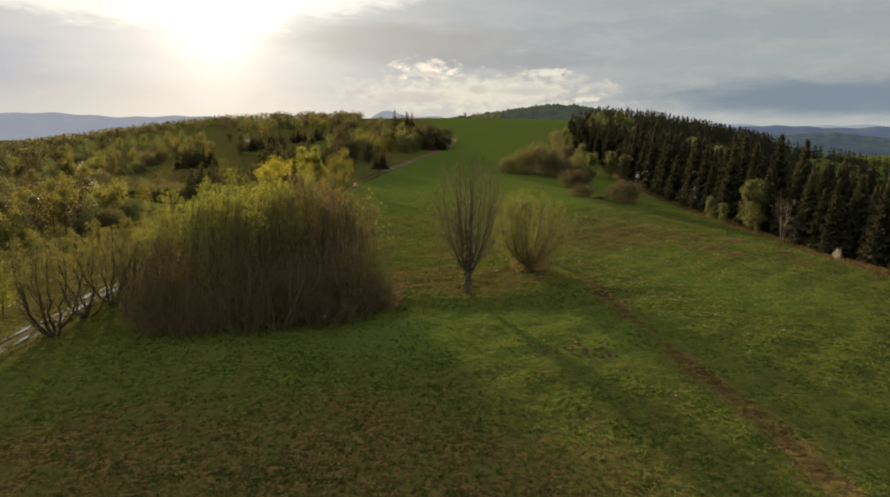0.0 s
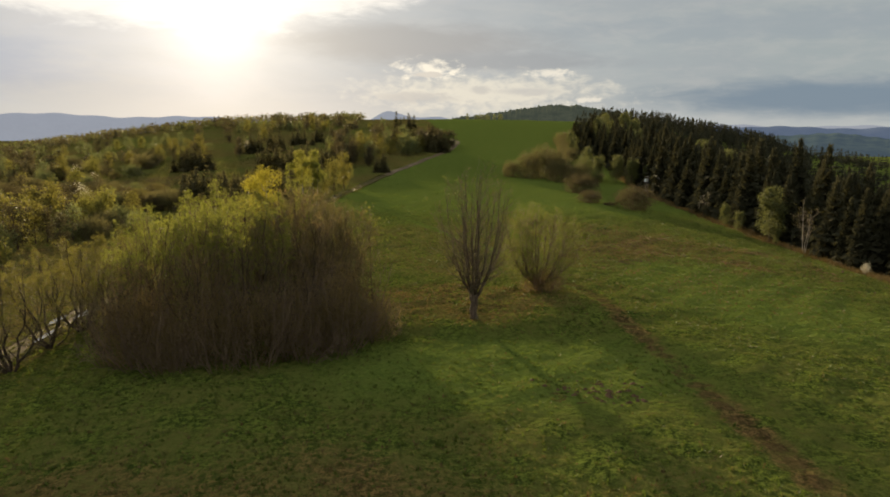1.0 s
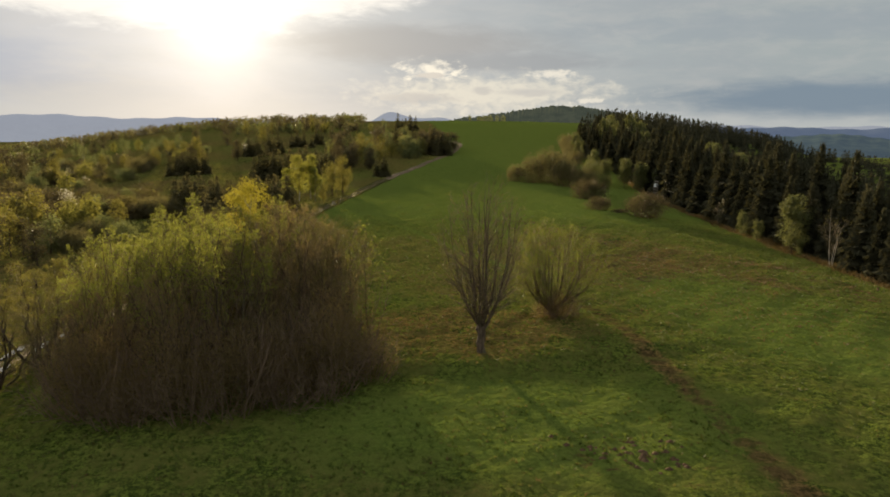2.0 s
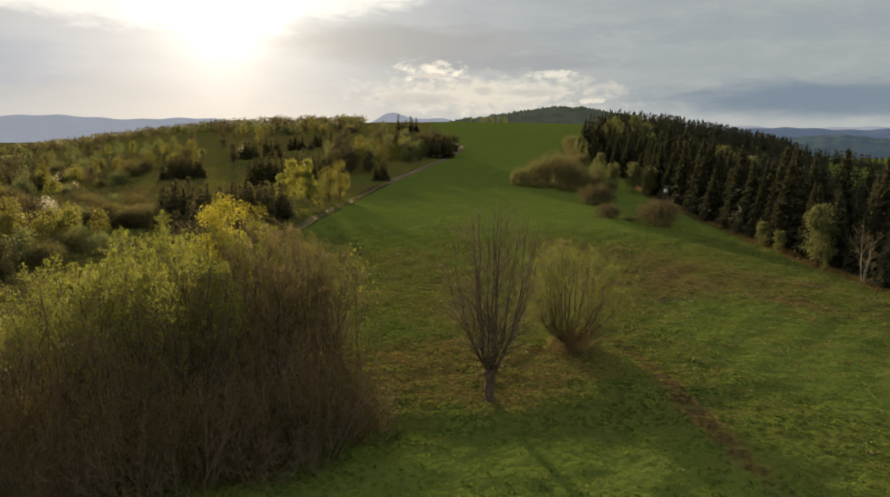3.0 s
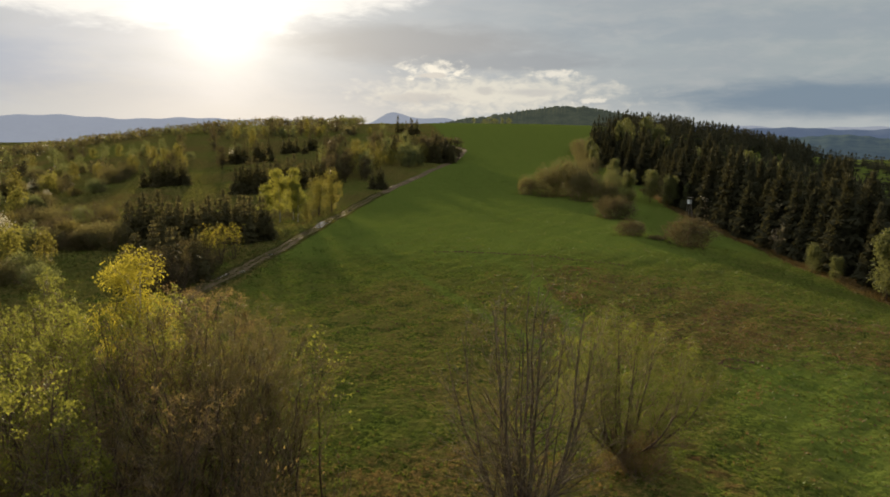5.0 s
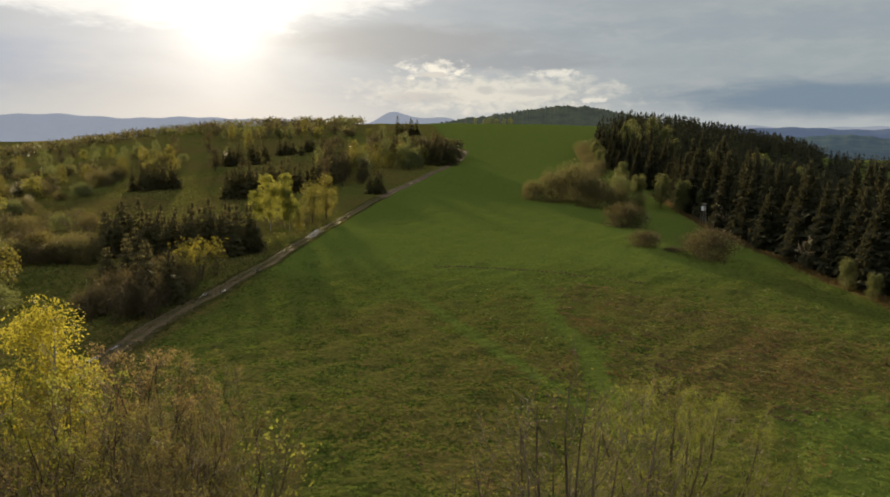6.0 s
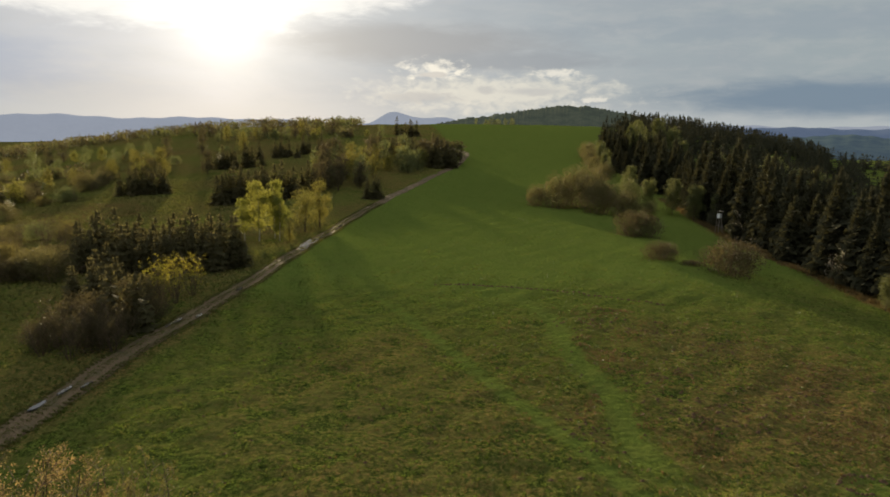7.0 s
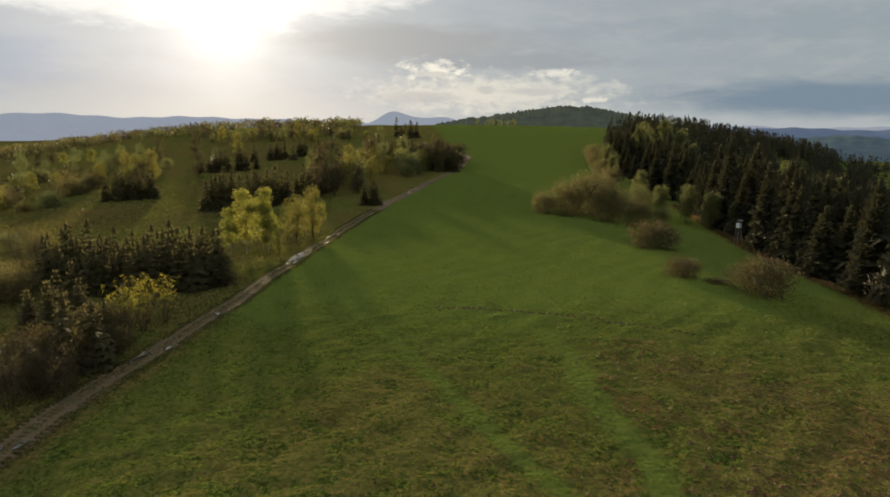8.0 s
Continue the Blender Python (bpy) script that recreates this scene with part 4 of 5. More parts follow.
# ---- hunting seat at the forest edge ----
def high_seat(x, y):
    t = thing("hunting_seat", "raised wooden hunting seat with a pale boarded cabin", "hunting seat")
    t.location = (x, y, ground_at(x, y))
    t.rotation_euler, t.scale = (0, 0, radians(20)), (0.74, 0.74, 0.95)
    for sx in (-1, 1):
        for sy in (-1, 1):
            g = Geo()
            g.tube([Vector((sx * 0.62, sy * 0.62, -0.3)), Vector((sx * 0.54, sy * 0.54, 1.9)), Vector((sx * 0.46, sy * 0.46, 3.6))], [0.08, 0.075, 0.07], 7)
            part("leg", g, WOOD, t)
    for sx in (-1, 1):
        g = Geo()
        g.tube([Vector((sx * 0.6, -0.6, 0.5)), Vector((sx * 0.48, 0.48, 3.2))], [0.04, 0.04], 5)
        part("brace", g, WOOD, t)
    g = Geo()
    g.box((-0.52, -0.52, 3.5), (0.52, 0.52, 3.6))
    part("floor_board", g, WOOD, t)
    for lo, hi in (((-0.5, -0.5, 3.6), (0.5, -0.46, 4.6)), ((-0.5, 0.46, 3.6), (0.5, 0.5, 4.6)), ((-0.5, -0.46, 3.6), (-0.46, 0.46, 4.6)), ((0.46, -0.46, 3.6), (0.5, 0.46, 4.6))):
        g = Geo()
        g.box(lo, hi)
        part("side_panel", g, PALE_BOARD, t, "pale boarded panel")
    for sx in (-0.45, 0.45):
        for sy in (-0.45, 0.45):
            g = Geo()
            g.box((sx - 0.04, sy - 0.04, 4.6), (sx + 0.04, sy + 0.04, 5.2))
            part("post", g, WOOD, t)
    g = Geo()
    g.box((-0.62, -0.66, 5.2), (0.62, 0.66, 5.28), pose(0, 0, 0, 4, 0, 0))
    part("roof", g, WOOD, t)
    ladder = part("ladder", Geo(), WOOD, t)
    for sx in (-0.22, 0.22):
        g = Geo()
        g.tube([Vector((sx, -2.0, -0.2)), Vector((sx, -0.56, 3.7))], [0.04, 0.035], 5)
        part("rail", g, WOOD, ladder)
    for k in range(11):
        u = (k + 1) / 12
        g = Geo()
        g.tube([Vector((-0.26, -2.0 + 1.44 * u, 3.7 * u)), Vector((0.26, -2.0 + 1.44 * u, 3.7 * u))], [0.025, 0.025], 5)
        part("rung", g, WOOD, ladder)


high_seat(79.5, 194.0)

# ---- spruce forest ----
rng = random.Random(71)
label = "tall dark green spruce in a dense forest"
spruces = Nursery([spruce(rng, 17.5, 3.9, 36, 13, "spruce", label, "spruces of the forest"), spruce(rng, 18.5, 3.7, 38, 12, "spruce", label, "spruces of the forest"),
                   spruce(rng, 16.0, 4.0, 34, 13, "spruce", label, "spruces of the forest"), spruce(rng, 17.0, 3.5, 36, 12, "spruce", label, "spruces of the forest")])
stood, tries = [], 0
for row in range(4):
    y = 62.0 + row
    while y < 345:
        depth = 2.4 + row * 4.4 + rng.uniform(-1.9, 1.9)
        x = float(forest_edge(y)) + depth
        if not (row == 0 and (math.hypot(x - 79.5, y - 194) < 4)):
            stood.append((x, y))
            spruces.put(rng, x, y, rng.uniform(0.66, 1.12 if y > 130 else 0.92) * (0.88 if row == 0 else 1.0) * float(1 - 0.2 * smooth((y - 190) / 130)), rng.uniform(0.92, 1.1))
        y += rng.uniform(1.8, 4.9) * (1 + 0.3 * (y > 230)) * (1 + 0.16 * row)
spruces.finish()


def far_spruces():
    """The forest behind its margin: hundreds of spruces as one wood."""
    rng, crown = random.Random(72), Geo()
    for k in range(1400):
        y = rng.uniform(45, 640)
        e = float(forest_edge(y))
        x = e + 19 + (rng.random() ** 1.2) * (110 + 0.1 * y) if y < 345 else e + 1 + rng.random() * 150
        h = rng.uniform(12.0, 18.0) * (1.0 if x < e + 60 else 0.93) * float(1 - 0.2 * smooth((y - 190) / 130))
        spruce_geo(rng, h, h * 0.25, 11, 7, None, crown, Vector((x, y, ground_at(x, y))), 0.15, False)
    for k in range(900):
        y = rng.uniform(40, 640)
        x = float(forest_edge(y)) + rng.uniform(120, 470)
        h = rng.uniform(8.0, 12.0)
        spruce_geo(rng, h, h * 0.36, 6, 6, None, crown, Vector((x, y, ground_at(x, y))), 0.15, False)
    ob = new("spruce_wood", mesh_from("spruce_wood", crown.v, crown.f, NEEDLE))
    tagged(ob, "deep dark spruce wood behind the forest margin", "forest", kind="stuff")


far_spruces()

# ---- left of the track: plantation, copses, scattered trees ----
rng = random.Random(81)
label = "young spruce of a small plantation in grass"
small = Nursery([spruce(rng, 7.6, 2.2, 15, 9, "young_spruce", label, "young spruces", NEEDLE_YOUNG, 0.02), spruce(rng, 7.0, 2.2, 14, 9, "young_spruce", label, "young spruces", NEEDLE_YOUNG, 0.02),
                 spruce(rng, 8.2, 2.2, 15, 8, "young_spruce", label, "young spruces", NEEDLE_YOUNG, 0.02)])


def clump(nursery, cx, cy, wx, wy, count, lo, hi, turn=0.0, gap=1.8, which=None, label="", group=""):
    spots = []
    for _ in range(count * 12):
        if len(spots) >= count:
            break
        a, u = rng.uniform(0, 6.28), math.sqrt(rng.random())
        px, py = math.cos(a) * u * wx, math.sin(a) * u * wy
        x, y = cx + px * math.cos(turn) - py * math.sin(turn), cy + px * math.sin(turn) + py * math.cos(turn)
        if any(math.hypot(x - q, y - r) < gap for q, r in spots):
            continue
        spots.append((x, y))
        nursery.put(rng, x, y, rng.uniform(lo, hi), rng.uniform(0.9, 1.1), which, label, group)


clump(small, -30, 160, 14, 8.0, 74, 0.72, 1.08, -0.25, 1.6)
clump(small, -31, 138, 3.0, 7, 8, 0.5, 0.82, 0.25, 2.2, None, "dark young spruce at the corner of the plantation")
clump(small, -68, 264, 7, 3, 11, 0.95, 1.15)
clump(small, -36, 238, 5, 3.5, 8, 1.1, 1.35)
clump(small, -26, 245, 6, 4, 10, 1.1, 1.4)
clump(small, 2.4, 239, 1.8, 1.5, 4, 0.65, 0.9, 0, 1.0)
clump(small, -18, 262, 8, 5, 9, 0.8, 1.1)
clump(small, -50, 320, 14, 6, 12, 0.8, 1.2)
clump(small, -30, 345, 20, 8, 14, 0.8, 1.2)
clump(small, -22, 126, 4, 4, 4, 0.7, 1.0)
clump(small, 27, 312, 8, 10, 16, 0.9, 1.3)
clump(small, 16, 330, 16, 12, 18, 1.0, 1.4)
clump(small, -120, 255, 16, 8, 10, 0.8, 1.1)
clump(small, 20, 420, 10, 8, 6, 0.9, 1.3)
small.finish()

rng = random.Random(82)
golden = Nursery([leafy_tree(rng, 11.0, 2.5, LEAF_GOLD, 6500, 0.2, "birch_tree", "birch with pale trunk and yellow-green leaves", "birches beside the track", 0.12, BARK_PALE, 0.6, 0.12),
                  leafy_tree(rng, 9.5, 2.2, LEAF_FRESH, 5000, 0.2, "birch_tree", "birch with pale trunk and yellow-green leaves", "birches beside the track", 0.11, BARK_PALE, 0.6, 0.12)])
for x, y, s, w in ((-18.5, 181, 1.05, 0), (-16.0, 183.5, 1.05, 0), (-14.6, 180.5, 0.9, 1), (-21.2, 181, 0.9, 1)):
    golden.put(rng, x, y, s, 1.0, w)
willow = Nursery([leafy_tree(rng, 9.4, 4.4, BUD_OLIVE, 6000, 0.2, "willow_tree", "round-crowned budding willow beside the track", "willows beside the track", 0.2, BARK_DARK, 0.1, 0.12),
                  leafy_tree(rng, 9.0, 4.0, BUD_OLIVE, 5500, 0.2, "willow_tree", "round-crowned budding willow beside the track", "willows beside the track", 0.2, BARK_DARK, 0.1, 0.12)])
for x, y, s, w in ((-11.0, 190, 0.9, 0), (-8.6, 197, 1.05, 1), (-12.5, 178, 0.45, 1)):
    willow.put(rng, x, y, s, 1.0, w)

rng = random.Random(83)
label = "reddish-brown bare shrub in a hedge by the track"
hedge = Nursery([stem_tree(rng, 5.2, 9, 0.6, LEAF_BROWN, 7, lambda z: 0.9, "hedge_shrub", label, "shrubs left of the track", 0.12, category="shrub", r=0.04, kids=(5, 3, 1)),
                 stem_tree(rng, 6.0, 9, 0.5, LEAF_BROWN, 7, lambda z: 0.9, "hedge_shrub", label, "shrubs left of the track", 0.12, category="shrub", r=0.045, kids=(5, 3, 1)),
                 stem_tree(rng, 5.5, 9, 0.5, LEAF_YELLOW, 6, lambda z: 0.6, "hedge_shrub", "shrub with bright yellow-green young leaves", "shrubs left of the track", 0.12, category="shrub", r=0.045, kids=(5, 3, 1))])
label = "rounded brown shrub, barely in leaf, beside the track"
for x, y, s, t in ((-22.5, 117.5, 0.62, 1.1), (-22.4, 122.0, 0.66, 1.2), (-26.0, 123.5, 0.7, 1.3), (-21.0, 127.0, 0.58, 1.1), (-23.6, 131.0, 0.7, 1.3), (-27.5, 118.5, 0.55, 1.2)):
    brown.put(rng, x, y, s, t, None, label, "shrubs beside the track")
label = "rounded brown bush of the rough grassland"
for x, y, s, t in ((-47, 151, 0.7, 1.0), (-54, 158, 0.9, 1.0), (-62, 152, 0.85, 1.1), (-58, 168, 0.8, 1.0), (-70, 163, 1.0, 1.1), (-80, 172, 1.0, 1.1), (-49, 168, 0.6, 1.0), (-90, 180, 1.0, 1.2)):
    brown.put(rng, x, y, s, t, None, label, "bushes of the grassland")
label, group = "rounded bush of the rough grassland, barely in leaf", "bushes of the grassland"
for cx, cy, wx, wy, count, lo, hi, turn in ((-52, 155, 14, 4, 12, 0.55, 1.0, -0.25), (-80, 176, 16, 12, 9, 0.55, 1.1, -0.2), (-62, 194, 9, 7, 4, 0.5, 0.85, 0.0), (-100, 272, 22, 22, 14, 0.5, 1.1, 0.2), (-112, 316, 30, 26, 13, 0.5, 1.05, 0.1), (-88, 350, 30, 18, 8, 0.45, 0.9, 0.0), (-104, 225, 18, 20, 9, 0.6, 1.1, 0.0), (-44, 122, 5, 9, 5, 0.5, 0.8, 0.0)):
    clump(olive, cx, cy, wx, wy, count, lo, hi, turn, 4.0, None, label, group)
clump(hedge, -20.6, 136, 1.8, 3, 5, 0.85, 1.05, -0.25, 1.6, 2)
clump(hedge, -24, 116, 4, 4, 5, 0.7, 1.0, -0.25, 2.0, 0)
clump(hedge, -70, 180, 20, 9, 8, 0.8, 1.2, 0.0, 3.5, 1)

rng = random.Random(84)
label = "budding broadleaf tree of a loose copse"
mixed = Nursery([leafy_tree(rng, 8.4, 3.8, LEAF_BROWN, 1250, 0.36, "copse_tree", "brownish bare-twigged copse tree", "trees of the copses", 0.14, low=0.0),
                 leafy_tree(rng, 7.6, 4.0, LEAF_GREY, 1250, 0.36, "copse_tree", label, "trees of the copses", 0.14, low=0.0),
                 leafy_tree(rng, 8.0, 3.6, BUD_OLIVE, 1250, 0.36, "copse_tree", label, "trees of the copses", 0.14, low=0.0),
                 leafy_tree(rng, 6.4, 3.6, LEAF_OLIVE, 1300, 0.35, "copse_tree", "copse tree in fresh yellow-green leaf", "trees of the copses", 0.12, low=0.0)])
clump(mixed, 2, 300, 18, 34, 34, 0.9, 1.35, -0.35, 4.0, None)
clump(mixed, 30, 322, 9, 14, 12, 0.8, 1.1, -0.3, 3.5, 0)
clump(mixed, -12, 262, 12, 10, 6, 0.8, 1.1, 0, 4.0, 0)
clump(mixed, -110, 205, 34, 22, 11, 0.7, 1.1, 0, 5.0)
clump(mixed, -130, 270, 44, 26, 22, 0.7, 1.15, 0, 5.0)
clump(mixed, -70, 305, 24, 10, 7, 0.8, 1.1, 0, 5.0)
clump(mixed, -120, 350, 70, 26, 28, 0.7, 1.05, 0.15, 5.0)
clump(mixed, -40, 410, 50, 16, 20, 0.6, 1.0, 0, 5.0)
clump(mixed, -62, 128, 18, 30, 34, 0.65, 0.95, 0, 4.5)
clump(mixed, -100, 140, 24, 34, 34, 0.8, 1.1, 0, 5.0)
clump(mixed, -52, 100, 9, 14, 9, 0.55, 0.8, 0, 4.0)
clump(mixed, 88, 540, 17, 6, 10, 0.45, 0.7, 0.1, 3.0, 1)
for n in (mixed, hedge, olive):
    n.finish()


def far_copses():
    """Loose woods far off on the left slope and round the crest, in three spring tones."""
    rng = random.Random(85)
    tones = [("far_copse", LEAF_EDGE, "loose far woods in pale spring leaf"), ("far_thicket", LEAF_BROWN, "far brown scrub and woods, barely in leaf"), ("far_grove", LEAF_SCRUB, "far groves in olive-green bud")]
    crowns = [Geo(), Geo(), Geo()]
    for k in range(1700):
        if k % 5 == 0:
            x, y = rng.uniform(-330, -140), rng.uniform(120, 420)
        elif k % 5 < 3:
            # along the shoulder of the hill
            y = rng.uniform(400, 560)
            x = rng.uniform(-300, -10)
        else:
            y = rng.uniform(300, 900)
            x = rng.uniform(-420, -60 + 0.1 * (y - 380))
        if math.sin(x * 0.023 + 1) + math.sin(y * 0.031 + x * 0.01) < (-0.35 if k % 5 not in (1, 2) else -1.1):
            continue
        c = Vector((x, y, ground_at(x, y)))
        h, w = rng.uniform(3.5, 7), rng.uniform(2.0, 4.2)
        crown = crowns[rng.choice((0, 1, 1, 2)) if k % 3 else int(2.99 * (0.5 + 0.5 * math.sin(x * 0.05 + y * 0.037)))]
        for _ in range(80 if y < 420 else 60):
            d = anyway(rng)
            d = d * rng.random() ** 0.35
            p = c + Vector((d.x * w, d.y * w, h * (0.42 + 0.48 * d.z)))
            a = vary(rng, d, 0.8)
            s = rng.uniform(0.6, 1.3)
            crown.leaf(p, a, a.cross(anyway(rng)).normalized(), s, s * 0.75)
    for (name, leaf, label), crown in zip(tones, crowns):
        tagged(new(name, mesh_from(name, crown.v, crown.f, leaf)), label, "woods", kind="stuff")


far_copses()


# ---- far hills ----
def ridge(name, label, dist, deep, a0, a1, skyline, material, step=0.25):
    """A range of hills as a solid body; skyline(azimuth in degrees right of +y): height in metres."""
    v, f = [], []
    rows = ((-1.0, -90), (-0.5, 0.55), (0.0, 1.0), (0.6, 0.6), (1.0, -90))
    n = int((a1 - a0) / step) + 1
    for k in range(n):
        a = radians(a0 + (a1 - a0) * k / (n - 1))
        top = skyline(math.degrees(a))
        for o, h in rows:
            r = dist + o * deep
            z = h if h < 0 else -60 + (top + 60) * h
            v.append((7 + r * math.sin(a), 60 + r * math.cos(a), z))
    w = len(rows)
    for k in range(n - 1):
        for j in range(w - 1):
            a = k * w + j
            f.append((a, a + 1, a + w + 1, a + w))
    tagged(new(name, mesh_from(name, v, f, material, True)), label, "hills", kind="structure")


def wave(a, *terms):
    return sum(h * math.exp(-((a - c) / w) ** 2) for c, w, h in terms)


# the last colour of each is painted air haze, emitted by the hill itself
HILL = hazy_distance_material("hazy_wooded_hill", (0.026, 0.032, 0.016), (0.060, 0.062, 0.032), (0.016, 0.020, 0.019), 0.03)
HAZE_BLUE = hazy_distance_material("haze_blue_distance", (0.03, 0.04, 0.05), (0.05, 0.06, 0.07), (0.125, 0.142, 0.178), 0.006)
HAZE_BLUE_NEAR = hazy_distance_material("dark_haze_blue_distance", (0.03, 0.04, 0.05), (0.05, 0.06, 0.07), (0.034, 0.048, 0.080), 0.006)
VALLEY = hazy_distance_material("hazy_valley_woods", (0.020, 0.032, 0.026), (0.05, 0.065, 0.04), (0.019, 0.028, 0.042), 0.012)
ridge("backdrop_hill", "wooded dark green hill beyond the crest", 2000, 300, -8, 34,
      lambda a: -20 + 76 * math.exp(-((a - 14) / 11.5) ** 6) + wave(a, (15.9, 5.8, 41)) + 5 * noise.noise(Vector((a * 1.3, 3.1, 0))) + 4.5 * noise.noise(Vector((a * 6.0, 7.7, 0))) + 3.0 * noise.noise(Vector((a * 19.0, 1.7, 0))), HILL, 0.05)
ridge("backdrop_mountains", "mountains on the horizon, pale blue from painted haze", 4300, 200, -180, 180,
      lambda a: 55 + wave(a, (1.1, 1.5, 72), (5.0, 2.2, 48), (-26, 8, 22), (-12, 6, 20), (38, 8, 10), (26, 5, 12)) + 5 * math.sin(a * 0.7) + 3 * math.sin(a * 2.3 + 1), HAZE_BLUE, 0.25)

ridge("backdrop_range", "wooded range across the valley, dark blue from painted haze", 3500, 250, 17, 120,
      lambda a: 42 + wave(a, (31, 5, 9), (42, 6, 12)) + 4 * math.sin(a * 0.8) + 2 * math.sin(a * 2.9 + 1), HAZE_BLUE_NEAR, 0.2)
ridge("backdrop_valley", "wooded hills across the valley, blue-green with painted haze", 2600, 500, 18, 110,
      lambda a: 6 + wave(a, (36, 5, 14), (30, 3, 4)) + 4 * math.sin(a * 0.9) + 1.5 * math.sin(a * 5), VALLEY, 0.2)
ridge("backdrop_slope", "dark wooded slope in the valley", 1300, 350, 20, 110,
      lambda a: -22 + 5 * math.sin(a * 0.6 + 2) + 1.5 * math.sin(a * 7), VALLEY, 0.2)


# ---- grass ----
def tufts(name, label, material, count, seed, where, lo, hi, blades=3, clump=0.16, broad=0.04):
    """Tufts of grass blades standing on the ground: stuff."""
    r = np.random.default_rng(seed)
    x, y = where(r, count)
    z = land(x, y) + tussocky(x, y)
    n = len(x)
    a = r.uniform(0, 6.283, (n, blades))
    size = r.uniform(lo, hi, (n, 1)) * r.uniform(0.7, 1.2, (n, blades))
    lean = r.uniform(0.1, 0.8, (n, blades))
    out = r.uniform(0, clump, (n, blades))
    bx, by = x[:, None] + np.cos(a) * out, y[:, None] + np.sin(a) * out
    bz = np.repeat(z[:, None] - 0.04, blades, 1)
    wide = broad * (0.5 + r.random((n, blades)))
    left = np.stack([bx - np.sin(a) * wide, by + np.cos(a) * wide, bz], -1)
    right = np.stack([bx + np.sin(a) * wide, by - np.cos(a) * wide, bz], -1)
    tip = np.stack([bx + np.cos(a) * lean * size, by + np.sin(a) * lean * size, bz + size], -1)
    v = np.stack([left, right, tip], 2).reshape(-1, 3)
    me = bpy.data.meshes.new(name)
    m = len(v)
    me.vertices.add(m)
    me.vertices.foreach_set("co", v.astype(np.float32).reshape(-1))
    me.loops.add(m)
    me.loops.foreach_set("vertex_index", np.arange(m, dtype=np.int32))
    me.polygons.add(m // 3)
    me.polygons.foreach_set("loop_start", np.arange(0, m, 3, dtype=np.int32))
    me.materials.append(material)
    me.update(calc_edges=True)
    tagged(new(name, me), label, "grass", kind="stuff")


def keep_off(x, y, ok):
    ok &= nearest(TRACK, x, y) > 1.7
    ok &= x < forest_edge(y) - 0.5
    ok &= (nearest(WHEELING, x, y) > 1.0) | (y > 84)
    ok &= lanes(x, y) < 0.25 + 0.6 * lumps(x, y, 0.9, 6)
    return x[ok], y[ok]


def meadow_spots(r, count):
    x, y = r.uniform(-40, 80, count) + r.normal(0, 7, count), -4 + 285 * r.random(count) ** 1.6 + r.normal(0, 8, count)
    patch = np.sin(x * 0.35 + 2 * np.sin(y * 0.13)) * np.sin(y * 0.41 + np.sin(x * 0.2)) + r.normal(0, 0.6, count)
    return keep_off(x, y, patch > -0.3)


def tussock_spots(r, count):
    x, y = r.uniform(-26, 68, count), 20 + 190 * r.random(count) ** 1.2
    dense = lumps(x, y, 6.0, 4) * 0.7 + lumps(x, y, 1.6, 5) * 0.6 + r.normal(0, 0.15, count)
    return keep_off(x, y, dense > 0.52 + 0.6 * smooth((y - 90) / 110))


def dry_spots(r, count):
    x, y = r.uniform(-40, 80, count), -4 + 172 * r.random(count) ** 1.2
    d = np.minimum(np.hypot((x - 8) / 14, (y - 67) / 8), np.hypot((x - 34) / 26, (y - 98) / 28))
    d = np.minimum(d, np.hypot((x + 10) / 26, (y - 24) / 16))
    d = np.minimum(d, np.abs(x - forest_edge(y) + 1.5) / 2.0)
    patch = np.sin(x * 0.5 + 2 * np.sin(y * 0.21)) * np.sin(y * 0.55 + np.sin(x * 0.3)) + r.normal(0, 0.25, count)
    return keep_off(x, y, (d + r.normal(0, 0.25, count) < 1) & ((patch > 0.1) | (y < 75)))


def rough_spots(r, count):
    x, y = r.uniform(-125, -8, count), r.uniform(95, 300, count)
    side = np.interp(y, TRACK[:, 1], TRACK[:, 0])
    ok = (x < side - 1.6) & (np.sin(x * 0.13 + 1) * np.sin(y * 0.11) + r.normal(0, 0.5, count) > -0.4)
    return x[ok], y[ok]


def strip_spots(r, count):
    k = r.integers(5, len(TRACK_FINE) - 260, count)
    n = TRACK_FINE[k + 1] - TRACK_FINE[k - 1]
    n = n / np.hypot(n[:, 0], n[:, 1])[:, None]
    off = np.where(r.random(count) < 0.45, r.normal(0, 0.2, count), np.sign(r.random(count) - 0.5) * (1.0 + np.abs(r.normal(0, 0.4, count))))
    return TRACK_FINE[k, 0] + n[:, 1] * off, TRACK_FINE[k, 1] - n[:, 0] * off


tufts("meadow_grass", "short lush green meadow grass in tufts", GRASS, 90000, 1, meadow_spots, 0.07, 0.17, 4)
tufts("tussock_grass", "thick green tussocks standing out of the meadow", GRASS_DEEP, 46000, 4, tussock_spots, 0.09, 0.21, 5, 0.12, 0.075)
tufts("olive_tussock_grass", "olive and straw-tipped tussocks of the meadow", GRASS_ROUGH, 34000, 5, tussock_spots, 0.08, 0.19, 5, 0.12, 0.065)
def edge_spots(r, count):
    y = r.uniform(58, 245, count)
    return forest_edge(y) + r.normal(-0.6, 1.0, count), y


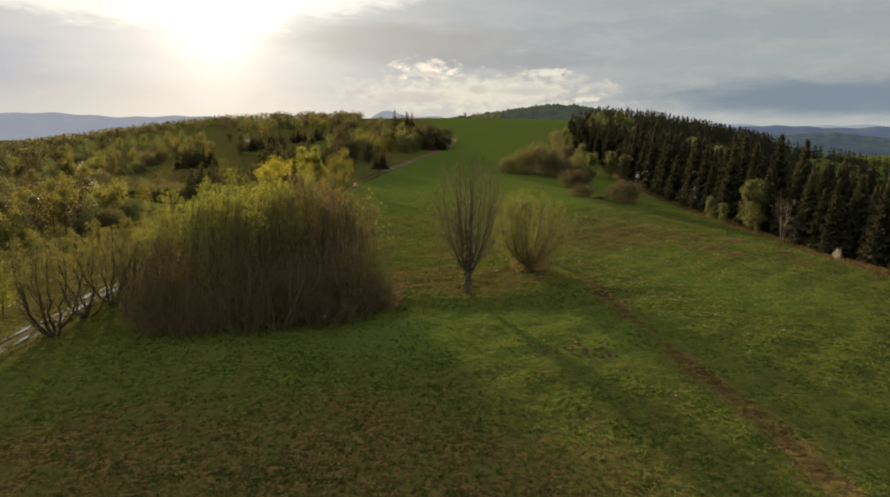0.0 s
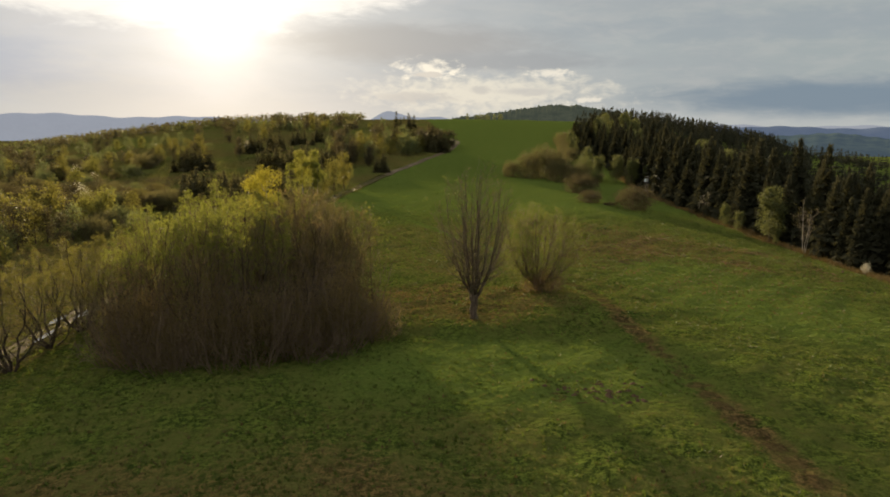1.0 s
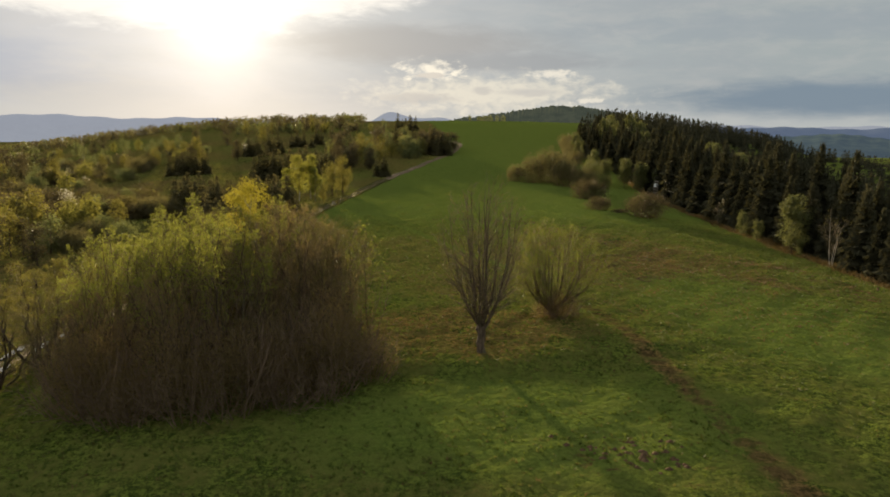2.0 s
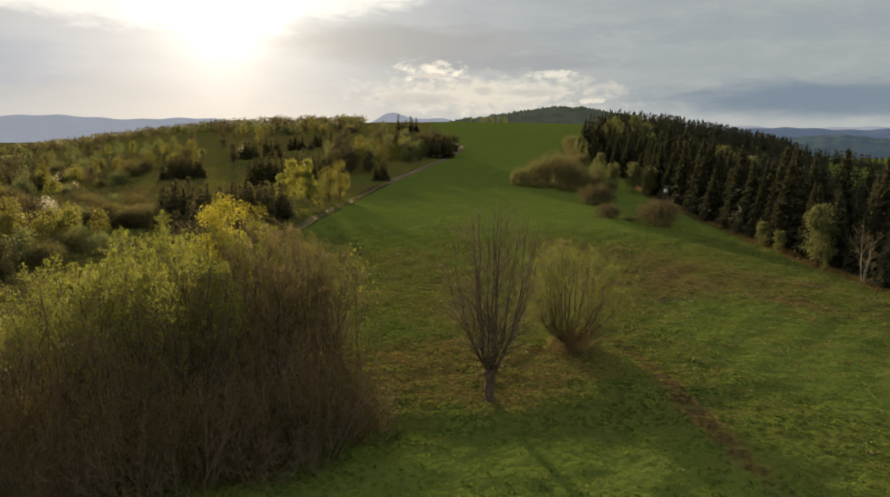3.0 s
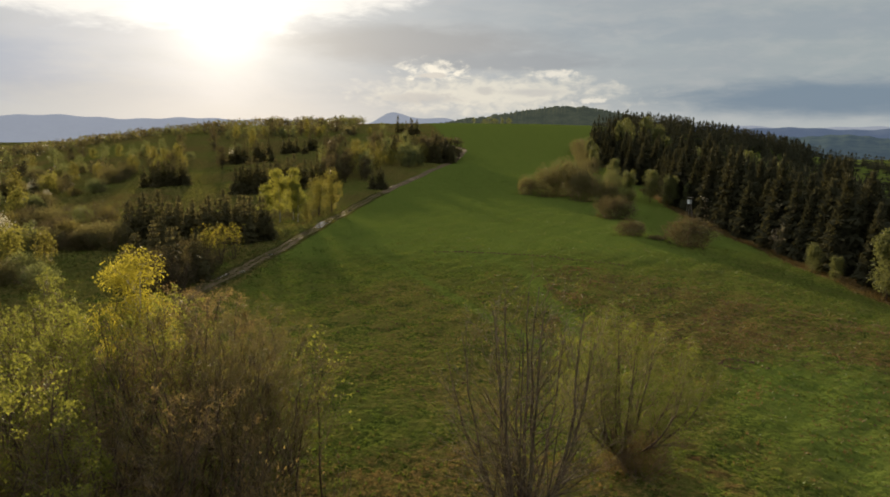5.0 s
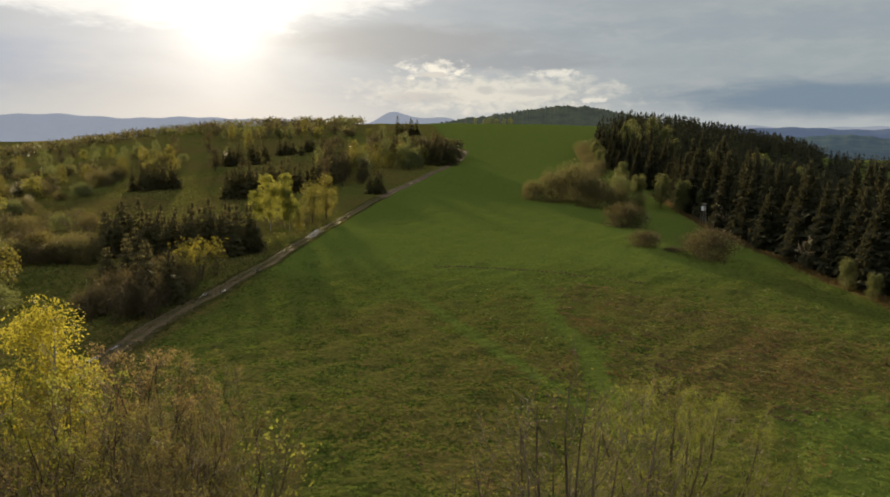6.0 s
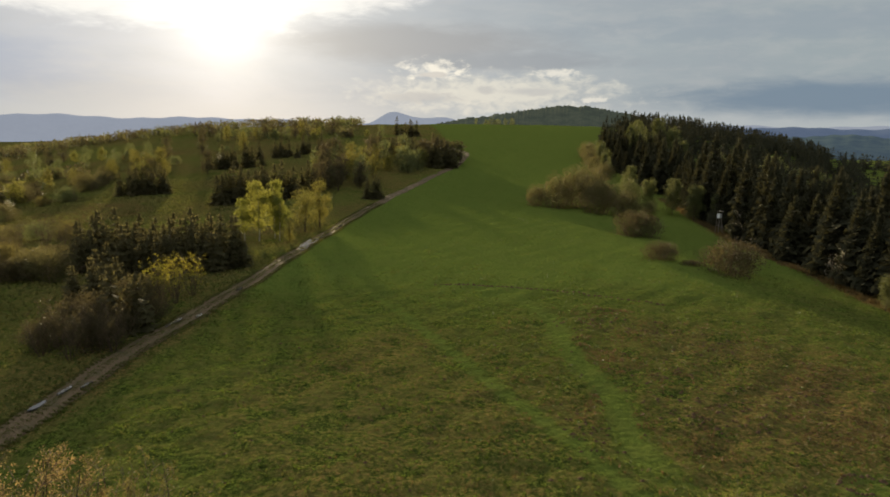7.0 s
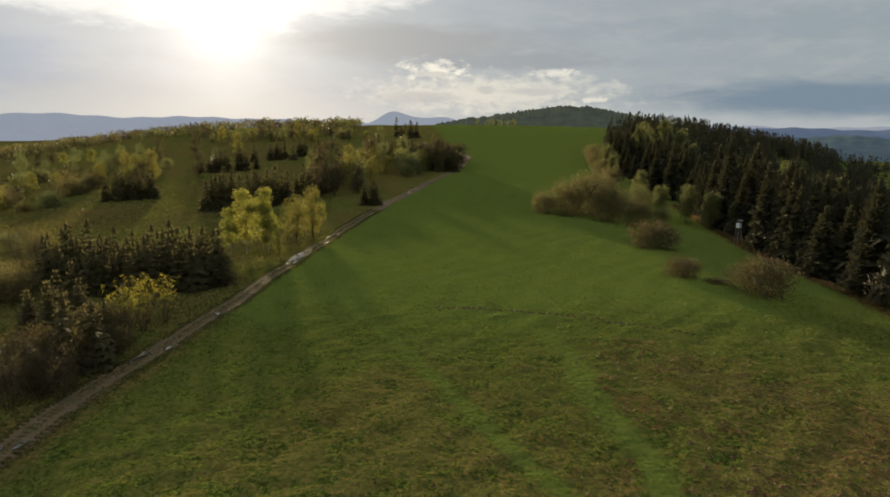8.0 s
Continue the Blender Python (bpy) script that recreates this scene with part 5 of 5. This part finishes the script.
tufts("forest_verge_grass", "tall dead straw grass along the forest foot", GRASS_DRY, 9000, 8, edge_spots, 0.3, 0.75, 4, 0.3)
tufts("rough_grass", "rough straw and green grass of the open slope", GRASS_ROUGH, 50000, 6, rough_spots, 0.18, 0.42, 3, 0.3, 0.09)
tufts("verge_grass", "straggling grass on the track's crown and verges", GRASS_ROUGH, 34000, 3, strip_spots, 0.08, 0.24)
tufts("dry_grass", "straw-coloured dry grass tufts", GRASS_DRY, 62000, 2, dry_spots, 0.07, 0.22, 4, 0.16, 0.06)


def dock_spots(r, count):
    x, y = r.uniform(16, 68, count), r.uniform(74, 132, count)
    d = np.minimum(np.hypot((x - 34) / 14, (y - 106) / 20), np.hypot((x - 52) / 14, (y - 92) / 14))
    patch = lumps(x, y, 4.5, 7) * 0.6 + lumps(x, y, 1.4, 8) * 0.6 + r.normal(0, 0.05, count)
    return keep_off(x, y, (d + 0.8 * (lumps(x, y, 7.0, 9) - 0.5) < 1) & (patch > 0.74))


tufts("dead_dock", "reddish-brown dead dock and leaf litter in the meadow", DEAD_LEAF, 44000, 12, dock_spots, 0.05, 0.20, 4, 0.2, 0.05)


# ---- clods of churned soil ----
def clods():
    rng, g = random.Random(91), Geo()
    spots = [(12 + 27 * (k + rng.uniform(-0.25, 0.25)) / 44, 142 - 12 * (max(0, k + rng.uniform(-0.2, 0.2)) / 44) ** 1.3, 0.33) for k in range(45)]
    for cx, cy, wx, wy, count in ((28.5, 122, 2.4, 2.2, 70), (34, 119, 2.5, 1.0, 40), (38, 113.5, 2.5, 1.5, 50), (30, 108.5, 2.5, 2.0, 45), (28.5, 100, 1.8, 2.2, 60), (36, 101.5, 3.0, 2.0, 60), (32, 97.5, 2.5, 1.5, 40), (18.9, 97, 0.8, 2.0, 30), (36, 104, 9, 8, 120)):
        spots += [(cx + rng.gauss(0, wx), cy + rng.gauss(0, wy), rng.uniform(0.07, 0.22)) for _ in range(count)]
    spots += [(55 + rng.gauss(0, 8), 92 + rng.gauss(0, 8), rng.uniform(0.1, 0.25)) for _ in range(160)]
    spots += [(34 + 1.5 * math.cos(a * 0.24) + rng.gauss(0, 0.08), 88.8 + 1.1 * math.sin(a * 0.24) + rng.gauss(0, 0.08), rng.uniform(0.14, 0.26)) for a in range(20)]
    spots += [(35.5 + 0.55 * a + rng.gauss(0, 0.15), 90 - 0.1 * a + rng.gauss(0, 0.12), rng.uniform(0.1, 0.22)) for a in range(22)]
    spots += [(rng.uniform(-12, 30), rng.uniform(78, 118), rng.uniform(0.08, 0.22)) for _ in range(130)]
    spots += [(15 + rng.gauss(0, 2), 45 + rng.gauss(0, 1.2), rng.uniform(0.12, 0.3)) for _ in range(50)]
    for x, y, r in spots:
        z, i = ground_at(x, y), len(g.v)
        for k in range(6):
            a = k * math.pi / 3 + rng.uniform(-0.3, 0.3)
            g.v.append(Vector((x + math.cos(a) * r * rng.uniform(0.8, 1.5), y + math.sin(a) * r * rng.uniform(0.6, 1.1), z - 0.04)))
        g.v.append(Vector((x, y, z + 0.04 + r * rng.uniform(0.3, 0.55))))
        g.f += [(i + k, i + (k + 1) % 6, i + 6) for k in range(6)]
    tagged(new("soil_clods", mesh_from("soil_clods", g.v, g.f, SOIL)), "dark clods of soil turned up in the grass", "soil", kind="stuff")


clods()
